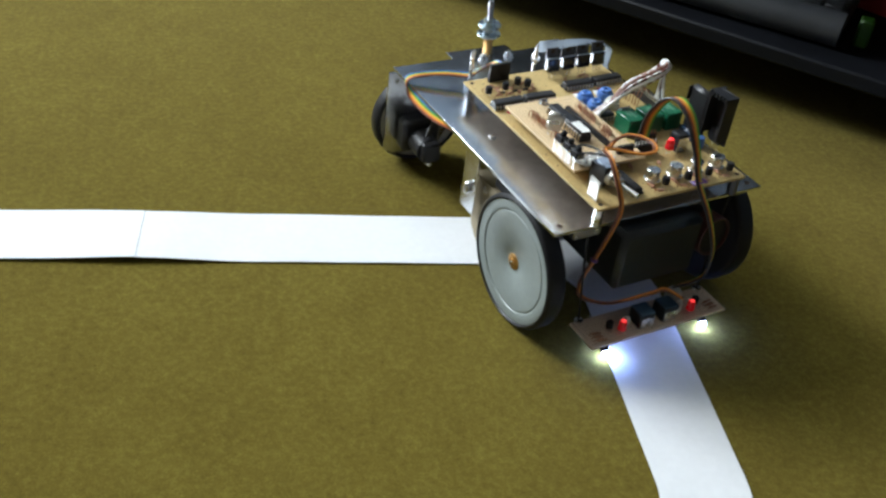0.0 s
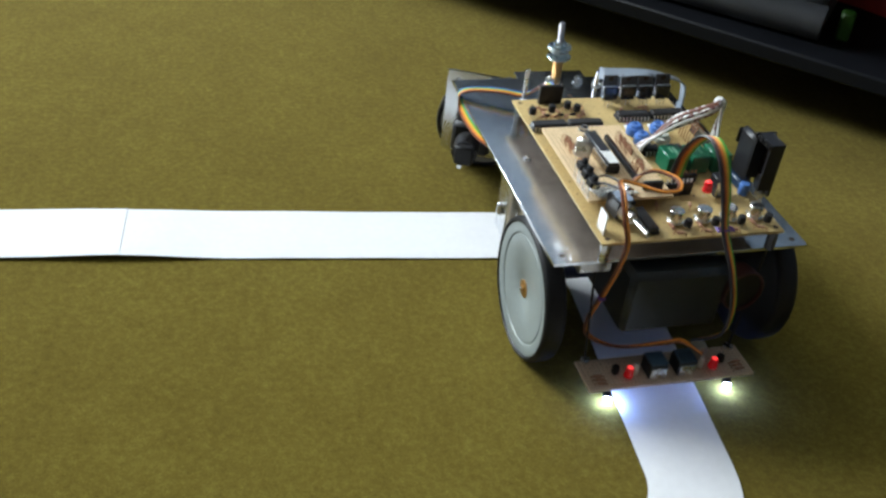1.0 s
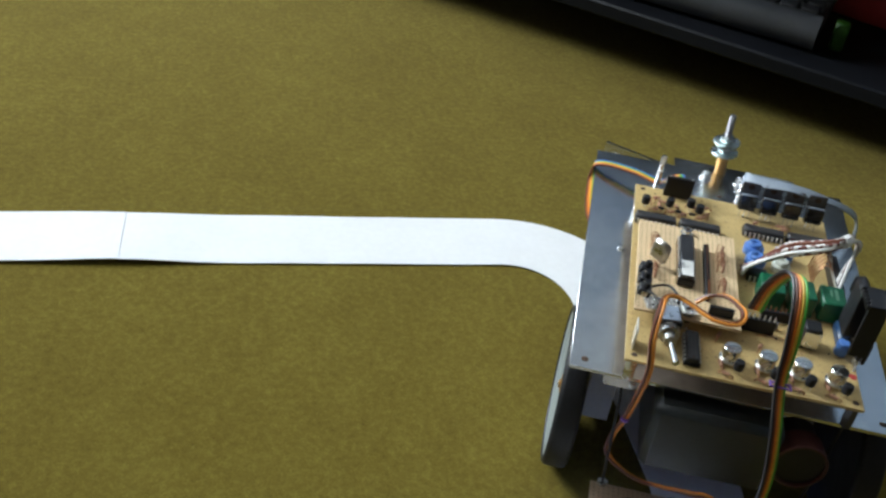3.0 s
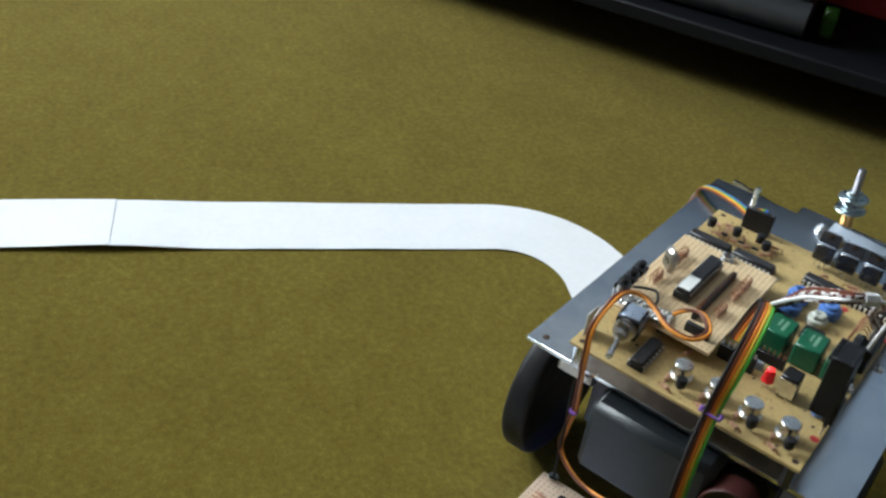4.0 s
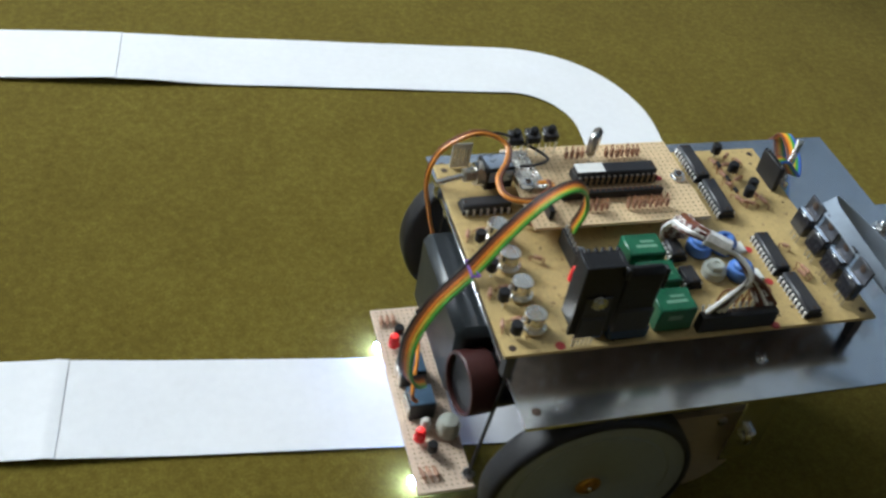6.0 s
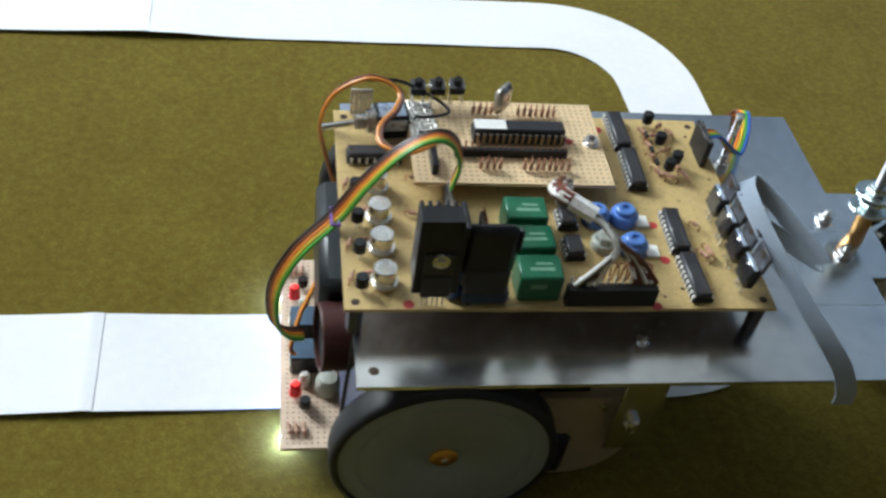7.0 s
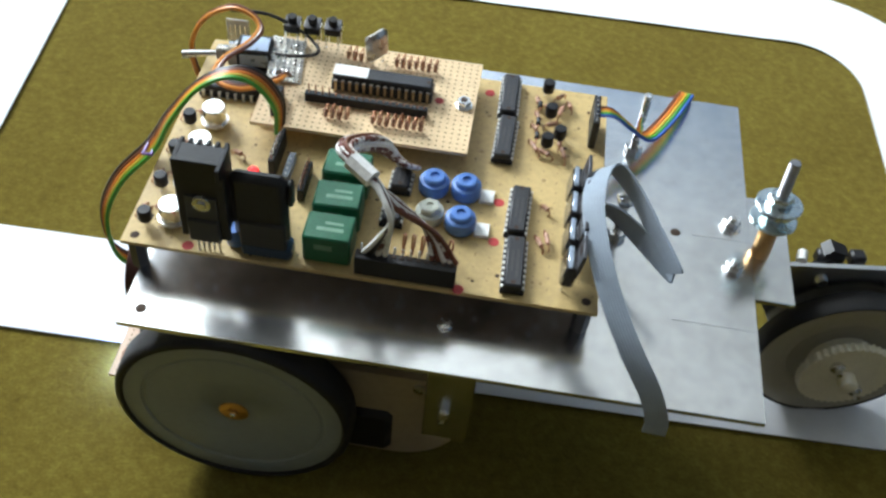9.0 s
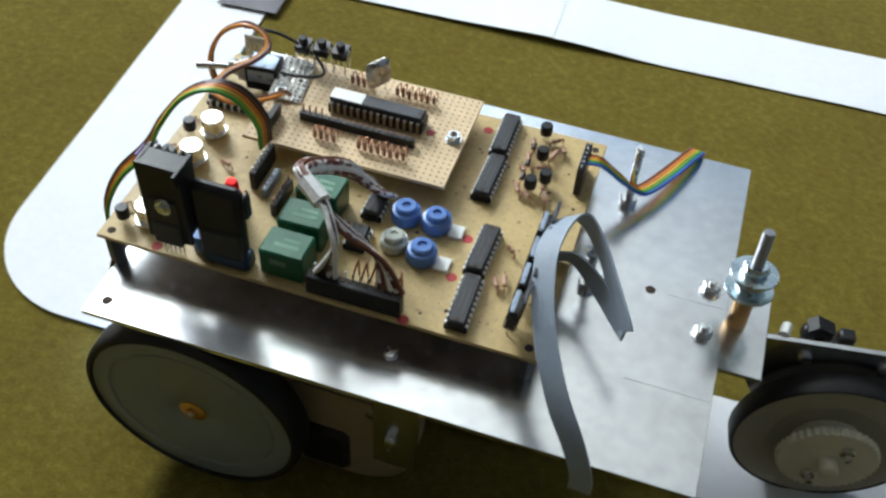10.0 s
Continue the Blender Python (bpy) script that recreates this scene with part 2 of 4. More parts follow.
    def wire(self, pts, r, mat, n=6, steps=6, m=None):
        path = curve(pts, steps)
        rings, out = [], []
        up = None
        for i, p in enumerate(path):
            t = (path[min(i + 1, len(path) - 1)] - path[max(i - 1, 0)]).normalized()
            up = t.orthogonal().normalized() if up is None else (up - t * up.dot(t)).normalized()
            w = t.cross(up)
            rings.append([p + (up * math.cos(2 * math.pi * j / n) + w * math.sin(2 * math.pi * j / n)) * r for j in range(n)])
        faces = []
        for i in range(len(rings) - 1):
            for j in range(n):
                k = (j + 1) % n
                faces.append((i * n + j, i * n + k, (i + 1) * n + k, (i + 1) * n + j))
        faces += [list(range(n))[::-1], [(len(rings) - 1) * n + j for j in range(n)]]
        self.put([p for q in rings for p in q], faces, mat, True, m)

    def mesh(self, name):
        me = bpy.data.meshes.new(name)
        me.from_pydata([tuple(Vector(p) * MM) for p in self.v], [], self.f)
        for mat in self.mats:
            me.materials.append(mat)
        me.polygons.foreach_set("material_index", self.k)
        me.polygons.foreach_set("use_smooth", self.s)
        me.update()
        me.set_sharp_from_angle(angle=radians(38))
        return me


def curve(pts, steps):
    """Points on a smooth line through pts."""
    p = [Vector(q) for q in pts]
    if steps <= 1 or len(p) < 3:
        return p
    p = [p[0] * 2 - p[1]] + p + [p[-1] * 2 - p[-2]]
    out = []
    for i in range(1, len(p) - 2):
        a, b, c, d = p[i - 1:i + 3]
        for j in range(steps):
            t = j / steps
            out.append(0.5 * (b * 2 + (c - a) * t + (a * 2 - b * 5 + c * 4 - d) * t * t + (b * 3 - a - c * 3 + d) * t ** 3))
    return out + [p[-2]]


def thing(name, shape, label, category, group="", kind="", m=None):
    ob = new(name, shape.mesh(name) if shape else None)
    if m:
        ob.matrix_world = m
    return tagged(ob, label, category, group, kind)


def part(name, shape, parent, label="", at=None):
    ob = new(name, shape.mesh(name) if isinstance(shape, Shape) else shape)
    ob.parent = parent
    if at:
        ob.matrix_basis = at if isinstance(at, Matrix) else pose(at[0] * MM, at[1] * MM, at[2] * MM)
    return tagged(ob, label)


def strip(name, parent, label, pts, sides, mat, width, ribs, steps=8):
    """A moulded flat cable: a thin band with low ribs on both faces."""
    path, across = curve(pts, steps), curve(sides, steps)
    rings, faces = [], []
    n = ribs * 4 + 1
    for i, p in enumerate(path):
        t = (path[min(i + 1, len(path) - 1)] - path[max(i - 1, 0)]).normalized()
        a = (across[i] - t * across[i].dot(t)).normalized()
        w = t.cross(a)
        half = [(k / (n - 1) - 0.5, 0.40 + 0.10 * abs(math.sin(math.pi * ribs * k / (n - 1)))) for k in range(n)]
        rings.append([p + a * u * width + w * h for u, h in half] + [p + a * u * width - w * h for u, h in half[::-1]])
    m = 2 * n
    for i in range(len(rings) - 1):
        for j in range(m):
            k = (j + 1) % m
            faces.append((i * m + j, i * m + k, (i + 1) * m + k, (i + 1) * m + j))
    faces += [list(range(m))[::-1], [(len(rings) - 1) * m + j for j in range(m)]]
    q = Shape()
    q.put([p for r in rings for p in r], faces, mat, True)
    return part(name, q, parent, label)


def ribbon(name, parent, label, pts, sides, mats, pitch=1.27, steps=8):
    """A flat cable: wires side by side, the rest parts of the first; sides gives the way across it at each point."""
    path, across = curve(pts, steps), curve(sides, steps)
    first = None
    for k, mat in enumerate(mats):
        off = (k - (len(mats) - 1) / 2) * pitch
        q = Shape()
        q.wire([p + a.normalized() * off for p, a in zip(path, across)], pitch * 0.54, mat, 6, 1)
        if first is None:
            first = part(name, q, parent, label)
        else:
            part("wire", q, first)
    return first


# ---- the room ----


def slab(name, c, s, mat, label, category):
    q = Shape()
    q.box(c, s, mat, 2)
    return thing(name, q, label, category, kind="structure")


def flat_floor():
    q = Shape()
    q.put([(-2000, -2400, 0), (2400, -2400, 0), (2400, 3000, 0), (-2000, 3000, 0)], [(0, 1, 2, 3)], CARPET)
    q.box((200, 300, -60), (4400, 5400, 100), PLASTER, 1)
    return thing("floor", q, "olive green felt carpet covering the floor", "carpet", kind="structure")


flat_floor()
slab("ceiling", (200, 300, 3050), (4400, 5400, 100), CEILING, "cream painted plaster ceiling", "ceiling")
slab("wall_south", (200, -2450, 1500), (4600, 100, 3000), PANELLING, "brown wood panelled wall", "wall")
slab("wall_north", (200, 3050, 1500), (4600, 100, 3000), UNSEEN_GREY, "unseen wall, grey-blue to tint the reflections in the chassis plate", "wall")
# never in view; its colour only shapes fill and reflections
slab("wall_east", (2450, 300, 1500), (100, 5400, 3000), UNSEEN_SLATE, "unseen wall, dark slate blue for little bounce and cool reflections", "wall")


def west_wall():
    q = Shape()
    x, d = WALL_X * 1000 - 100, 200
    y0, y1, z0, z1 = (a * 1000 for a in (WIN_Y0, WIN_Y1, WIN_Z0, WIN_Z1))
    q.box((x, (-2400 + y0) / 2, 1500), (d, y0 + 2400, 3000), PLASTER, 1)
    q.box((x, (3000 + y1) / 2, 1500), (d, 3000 - y1, 3000), PLASTER, 1)
    q.box((x, (y0 + y1) / 2, z0 / 2), (d, y1 - y0, z0), PLASTER, 1)
    q.box((x, (y0 + y1) / 2, (3000 + z1) / 2), (d, y1 - y0, 3000 - z1), PLASTER, 1)
    thing("wall_west", q, "pale painted plaster wall with a wide window", "wall", kind="structure")
    w = Shape()
    for y in (y0 + 25, (y0 + y1) / 2, y1 - 25):
        w.box((x + 60, y, (z0 + z1) / 2), (50, 50, z1 - z0), WHITE, 4)
    for z in (z0 + 25, z1 - 25):
        w.box((x + 60, (y0 + y1) / 2, z), (46, y1 - y0 - 4, 50), WHITE, 4)
    return thing("window_1", w, "white painted window frame in the pale wall", "window", kind="structure")


west_wall()

# ---- the paper line: a closed loop of white strips ----
OUTER = ((-228.5, 52), (347.5, 52), (348, -284.5), (-219, -282))
INNER = ((-175, -2.0), (292.5, -2.6), (296, -233.5), (-163, -226.5))
OUTER_R, INNER_R = (86, 91, 91, 55), (33, 41, 36, 22)


def rounded(corners, radii, n=14):
    """For each corner, the points of its arc."""
    arcs = []
    for i, c in enumerate(corners):
        a, b, d = Vector(corners[i - 1]), Vector(c), Vector(corners[(i + 1) % 4])
        u, w, radius = (a - b).normalized(), (d - b).normalized(), radii[i]
        cut = radius / math.tan(u.angle(w) / 2)
        centre = b + (u + w).normalized() * (radius / math.sin(u.angle(w) / 2))
        p, q = b + u * cut - centre, b + w * cut - centre
        turn = p.angle_signed(q)
        arcs.append([centre + Matrix.Rotation(-turn * k / n, 2) @ p for k in range(n + 1)])
    return arcs


def line_rows():
    """Pairs of outer and inner edge points round the loop, clockwise from the seam in the far side."""
    oa, ia = rounded(OUTER, OUTER_R), rounded(INNER, INNER_R)
    rows = []

    def straight(a, b, c, d, n):
        """Rows square across the strip, where both of its edges run straight."""
        ax = 0 if abs(b[0] - a[0]) > abs(b[1] - a[1]) else 1
        sign = 1 if b[ax] > a[ax] else -1
        lo, hi = (max if sign > 0 else min)(a[ax], c[ax]) + sign * 3, (min if sign > 0 else max)(b[ax], d[ax]) - sign * 3
        for k in range(n + 1):
            p = lo + (hi - lo) * k / n
            rows.append((a.lerp(b, (p - a[ax]) / (b[ax] - a[ax])), c.lerp(d, (p - c[ax]) / (d[ax] - c[ax]))))

    order = (1, 2, 3, 0)
    for j, i in enumerate(order):
        nxt = order[(j + 1) % 4]
        rows.extend(zip(oa[i], ia[i]))
        straight(oa[i][-1], oa[nxt][0], ia[i][-1], ia[nxt][0], 180)
    return rows


def lift(p, inner):
    """How far the paper stands off the carpet, in millimetres."""
    back = math.exp(-((p.x + 2) / 45) ** 2) * (2.7 if inner else 1.0) if p.y > -60 else 0
    front = math.exp(-((p.x + 3) / 30) ** 2) * 1.2 + math.exp(-((p.x + 7) / 3.2) ** 2) * 0.5 if p.y < -200 else 0
    return 0.9 + back + front + 0.5 * noise.noise(Vector((p.x * 0.02, p.y * 0.02, 0.3)))


def paper_strip(rows, label, raise_by=0.0):
    q = Shape()
    n, m = len(rows), 5
    pts = []
    for top in (0.35, 0.0):
        for o, i in rows:
            for k in range(m):
                p = o.lerp(i, k / (m - 1))
                z = lift(p, False) * (1 - k / (m - 1)) + lift(p, True) * k / (m - 1)
                pts.append((p.x, p.y, z + top + raise_by))
    half = n * m
    grid = [(a * m + k, a * m + k + 1, (a + 1) * m + k + 1, (a + 1) * m + k) for a in range(n - 1) for k in range(m - 1)]
    q.put(pts[:half], [f[::-1] for f in grid], PAPER, True)
    q.put(pts[half:], grid, PAPER, True)
    rim = [a * m for a in range(n)] + [(n - 1) * m + k for k in range(1, m)] + [a * m + m - 1 for a in range(n - 2, -1, -1)] + list(range(m - 2, 0, -1))
    k = len(rim)
    q.put([pts[i] for i in rim] + [pts[half + i] for i in rim], [(i, (i + 1) % k, (i + 1) % k + k, i + k) for i in range(k)], PAPER)
    return thing("paper_strip", q, label, "paper strip", "paper line")


ROWS = line_rows()
at_back = min(range(len(ROWS)), key=lambda i: abs(ROWS[i][1].x) if ROWS[i][0].y > 0 else 1e9)
at_front = min(range(len(ROWS)), key=lambda i: abs(ROWS[i][1].x + 3) if ROWS[i][0].y < -200 else 1e9)
ROWS = ROWS[at_back:] + ROWS[:at_back]
at_front = (at_front - at_back) % len(ROWS)
paper_strip(ROWS[:at_front + 1], "white paper strip curving in a hairpin on the carpet")
paper_strip(ROWS[at_front:] + ROWS[:1], "white paper strip with overlapped ends lying on the carpet", 0.42)


def tape_patch():
    q = Shape()
    q.box((-186, -18, 3.2), (38, 26, 0.4), DARKTAPE, 0.1, Matrix.Rotation(radians(2), 4, "Z"))
    return thing("dark_tape", q, "dark grey tape patch stuck on the white paper strip", "tape")


tape_patch()

# ---- the robot: origin on the floor below the axle, x ahead, y to its left ----
# seconds, x, y, heading
ROBOT_ROWS = (
    (0.0, 0.3082, -0.0281, -69.37), (0.5, 0.3140, -0.0512, -78.03), (1.0, 0.3210, -0.0808, -83.53),
    (1.5, 0.3227, -0.1167, -84.25), (2.0, 0.3244, -0.1513, -87.96), (2.5, 0.3240, -0.1699, -97.58),
    (4.0, 0.2942, -0.2272, -137.54), (4.5, 0.2766, -0.2397, -151.78), (5.0, 0.2567, -0.2483, -160.61),
    (5.5, 0.2308, -0.2545, -166.64), (6.0, 0.2033, -0.2590, -174.44), (7.5, 0.1009, -0.2612, -181.25),
    (8.0, 0.0669, -0.2602, -181.00), (8.5, 0.0370, -0.2573, -181.26), (9.0, 0.0013, -0.2555, -181.43),
    (9.5, -0.0321, -0.2520, -181.41), (10.0, -0.0699, -0.2549, -181.55),
)
# seconds, how far the rear fork swings to the robot's right
FORK_ROWS = ((0.0, 86), (0.5, 80), (1.0, 66), (1.5, 42), (2.0, 36), (2.5, 58), (4.0, 75), (4.5, 78), (5.0, 75),
             (5.5, 62), (6.0, 48), (7.5, 24), (8.0, 14), (8.5, 10), (9.0, 8), (9.5, 8), (10.0, 9))
ZP, ZB, ZS = 89.0, 103.5, 111.7
WHEEL_R, REAR_R = 43.5, 36.0
AXLE_X, TRACK = -0.8, 73.6

robot = thing("line_following_robot", None, "homemade robot with an aluminium chassis, bare circuit boards and grey wheels", "robot")


def housing(y0, y1):
    """Outline of a gearbox, rounded at its lower rear corner, between two planes."""
    line = [(-20, 57), (-20, 6), (-28, 4)] + [(-56 - 26 * math.sin(k * math.pi / 20), 30 - 26 * math.cos(k * math.pi / 20)) for k in range(11)] + [(-82, 57)]
    n = len(line)
    pts = [(x, y, z) for y in (y0, y1) for x, z in line]
    return pts, [tuple(range(n)), tuple(range(n, 2 * n))[::-1]] + [(i, i + n, (i + 1) % n + n, (i + 1) % n) for i in range(n)]


def chassis():
    q = Shape()
    q.box((-72, -0.6, ZP - 1), (214, 157, 2), ALU, 0.15)
    for x, y in ((28.7, 71), (28.7, -72), (-151, -0.7)):
        q.lathe((x, y, ZP), (0, 0, 1), [(1.9, 0), (1.7, 0.12), (0.01, 0.14)], HOLE, 14)
    plate = part("chassis_plate", q, robot, "brushed aluminium chassis plate")
    for y, x0, x1 in ((41, -178, -149), (-0.7, -178, -157)):
        q = Shape()
        q.box(((x0 + x1) / 2, y, ZP + 0.02), (x1 - x0, 0.25, 0.06), DARKTHREAD, 0.01, None)
        part("scribed_line", q, plate)
    for x, y in ((-172, -8.5), (-172, 13)):
        q = Shape()
        q.lathe((x, y, ZP), (0, 0, 1), [(4.2, 0), (4.2, 0.7)], STEEL, 18)
        q.nut((x, y, ZP + 0.7), (0, 0, 1), 3.3, 2.6, STEEL)
        q.rod((x, y, ZP + 3), (x, y, ZP + 5), 1.4, STEEL)
        part("nut", q, plate)
    for x, y in ((-72, 58.4), (-72, -58.6)):
        q = Shape()
        q.lathe((x, y, ZP), (0, 0, 1), [(2.8, 0), (2.4, 1.1), (0.6, 1.5)], STEEL, 14)
        part("screw", q, plate)
    q = Shape()
    q.box((-178, -2, ZP - 3.6), (33, 52, 2), ALU, 0.3)
    part("tail_plate", q, plate)
    q = Shape()
    q.box((27, -52, ZP - 7), (9, 20, 9), NICKEL, 1.0)
    q.rod((31, -47, ZP - 7), (33, -47, ZP - 7), 2.0, STEEL, 10)
    part("corner_block", q, plate, "small aluminium block under the plate")
    for y in (66.5, -67.5):
        q = Shape()
        q.box((-77, y, 59), (17, 1.6, 56), ALU, 0.3)
        q.box((-77, y - math.copysign(5, y), 86), (17, 11, 1.8), ALU, 0.3)
        for z in (52, 47):
            q.rod((-76, y, z), (-76, y + math.copysign(3.2, y), z), 2.2, STEEL, 8)
        q.box((-76, y + math.copysign(3, y), 49.5), (4.2, 3, 9), STEEL, 1.2)
        part("motor_bracket", q, plate)
        s = math.copysign(1, y)
        q = Shape()
        q.put(*housing(s * 46, s * 61), BEIGE)
        q.box((-46, s * 60.4, 20), (22, 6, 27), BLACK, 4)
        q.box((-40, s * 53.5, 66), (40, 13, 16), BLACK, 2)
        q.rod((-48, s * 5, 40), (-48, s * 46, 40), 24, BLACK, 24)
        for x, z in ((-34, 9), (-66, 52)):
            q.rod((x, s * 60, z), (x, s * 62.2, z), 2.4, STEEL, 10)
        part("gear_motor", q, robot, "beige plastic gear motor")


def front_wheel(side):
    """A disc wheel about its own axle along y."""
    s = side
    q = Shape()
    w = [(WHEEL_R - 5, -6.5), (WHEEL_R - 1.8, -6.5), (WHEEL_R - 0.5, -5.6), (WHEEL_R, -4.2), (WHEEL_R, 3.8), (WHEEL_R - 0.4, 5.2), (WHEEL_R - 1.4, 6.2), (WHEEL_R - 2.6, 6.5), (WHEEL_R - 3.4, 5.4)]
    q.lathe((0, 0, 0), (0, s, 0), w, RUBBER, 56, caps=False)
    q.lathe((0, 0, 0), (0, s, 0), [(0.01, -5.4), (22, -5.6), (WHEEL_R - 4.6, -6.2)], RUBBER, 56, caps=False)
    tyre = q
    q = Shape()
    q.lathe((0, 0, 0), (0, s, 0), [(WHEEL_R - 3.3, -5), (WHEEL_R - 3.3, 5.3), (WHEEL_R - 3.9, 5.6), (34, 4.8), (33.5, 4.2), (32.6, 4.2), (32.1, 4.6), (9, 4.0), (8.6, 3.7), (0.01, 3.7)], DISC, 64)
    disc = q
    hub = part("wheel", disc, robot, "grey-green plastic disc wheel", (AXLE_X, s * TRACK, WHEEL_R))
    part("tyre", tyre, hub, "black rubber tyre")
    q = Shape()
    q.lathe((0, s * 3.9, 0), (0, s, 0), [(5.4, -0.3), (5.4, 0.3), (4.6, 0.5), (3.9, 0.7), (2.3, 0.8), (2.2, 1.7), (0.01, 1.8)], BRASS, 20)
    q.lathe((0, s * 5.6, 0), (0, s, 0), [(1.1, 0), (0.9, 0.5), (0.01, 0.6)], STEEL, 10)
    part("hub_nut", q, hub, "brass hub nut")
    return hub


def caster():
    q = Shape()
    q.put([(-6, -1, 80), (-78, -1, 80), (-78, -1, 16), (-70, -1, 12), (-36, -1, 12), (-6, -1, 66),
           (-6, 1, 80), (-78, 1, 80), (-78, 1, 16), (-70, 1, 12), (-36, 1, 12), (-6, 1, 66)],
          [(0, 1, 2, 3, 4, 5), (11, 10, 9, 8, 7, 6)] + [(i, (i + 6), (i + 1) % 6 + 6, (i + 1) % 6) for i in range(6)], ALU)
    q.box((-2, 0, 81.2), (18, 16, 1.8), ALU, 0.3)
    for x in (-30, -58, -70):
        q.rod((x, -3.0, 72), (x, 2.6, 72), 2.3, STEEL, 8)
    fork = part("caster_fork", q, robot, "aluminium steering fork", (-182, 0, 0))
    q = Shape()
    q.box((-54, -9, 33), (30, 15, 26), BLACK, 3)
    q.rod((-56, -15, 31), (-56, -34, 31), 9.5, BLACK, 20)
    q.box((-56, -36, 32), (14, 9, 15), BLACK, 1.5)
    q.rod((-58, -38, 24), (-58, -41.5, 24), 1.8, STEEL, 8)
    q.wire([(-58, -30, 38), (-52, -24, 46), (-40, -12, 50), (-24, -6, 66)], 0.9, W_BLACK, 6, 6)
    part("drive_motor", q, fork, "black drive motor")
    q = Shape()
    q.box((-33, -6.5, 77.6), (11, 6, 6), BLACK, 1.2)
    q.put([(-29, -10, 81), (-32, -10, 84), (-39, -10, 81), (-29, -4, 81), (-32, -4, 84), (-39, -4, 81)],
          [(0, 1, 2), (5, 4, 3), (0, 3, 4, 1), (1, 4, 5, 2), (2, 5, 3, 0)], BLACK)
    q.box((-43.5, -6, 78), (6, 6, 6), BLACK, 1)
    q.rod((-33, -6, 76), (-33, -1, 76), 2.5, BLACK, 10)
    part("plug", q, fork, "black plastic plug")
    q = Shape()
    q.rod((-22, -7, 79), (-20, -1.5, 79.6), 2.0, WHITE, 14)
    part("sleeve", q, fork, "short white plastic sleeve")
    q = Shape()
    q.lathe((0, -5, 0), (0, 1, 0), [(REAR_R - 4, 0), (REAR_R - 1, 0), (REAR_R, 1.5), (REAR_R, 9.0), (REAR_R - 0.6, 9.8), (REAR_R - 1.6, 9.4), (REAR_R - 2, 8)], RUBBER, 48, caps=False)
    q.lathe((0, -4.6, 0), (0, 1, 0), [(0.01, 0), (REAR_R - 1.4, 0), (REAR_R - 1.4, 9.0), (27.5, 8.8), (26.6, 8.2), (23.5, 8.0), (21, 6.0), (0.01, 6.0)], REARDISC, 48)
    teeth = []
    for i in range(80):
        a = 2 * math.pi * i / 80
        r = 19.0 if i % 2 else 17.8
        teeth.append((r * math.cos(a), r * math.sin(a)))
    pts = [(x, y, z) for y in (8, 11.5) for x, z in teeth]
    faces = [tuple(range(80)), tuple(range(80, 160))[::-1]] + [(i, (i + 1) % 80, (i + 1) % 80 + 80, i + 80) for i in range(80)]
    q.put(pts, faces, GEAR)
    q.lathe((0, 1, 0), (0, 1, 0), [(13, 0), (12, 7.2)], GEAR, 24)
    q.lathe((0, 11.5, 0), (0, 1, 0), [(3.6, 0), (3.6, 5.4), (2.8, 6), (0.01, 6)], GEAR, 14)
    for s in (-1, 1):
        q.nut((s * 10, 11.5, 0), (0, 1, 0), 3, 2.2, STEEL)
        q.rod((s * 10, 13.5, 0), (s * 10, 16.5, 0), 1.3, STEEL, 8)
    wheel = part("rear_wheel", q, fork, "small wheel with an ivory gear", (-48, 9, REAR_R))
    return fork, wheel


def pivot():
    q = Shape()
    a, b = Vector((-183.2, 1.0, 86.2)), Vector((-182.2, -2.3, 130))
    u = (b - a).normalized()
    q.lathe(a - u * 0.8, u, [(3.2, 0), (3.5, 0.5), (3.5, 17.4), (3.1, 17.8)], BRASS, 20)
    q.rod(a + u * 17, b, 1.9, DARKTHREAD, 12)
    for k in range(14):
        q.lathe(a + u * (29 + k * 1.05), u, [(1.9, 0), (2.2, 0.3), (1.9, 0.6)], DARKTHREAD, 10)
    q.lathe(a + u * 17, u, [(8.4, 0), (8.6, 0.2), (8.6, 0.9), (8.4, 1.1)], ZINC, 26)
    q.nut(a + u * 18.2, u, 4.6, 3.6, ZINC)
    q.lathe(a + u * 21.9, u, [(6.6, 0), (6.6, 1.0)], ZINC, 24)
    q.lathe(a + u * 24.4, u, [(8.2, 0), (8.4, 0.2), (8.4, 0.9), (8.2, 1.1)], ZINC, 26)
    q.nut(a + u * 25.6, u, 4.6, 3.6, ZINC)
    part("pivot_bolt", q, robot, "threaded rod with zinc nuts, washers and a brass sleeve")


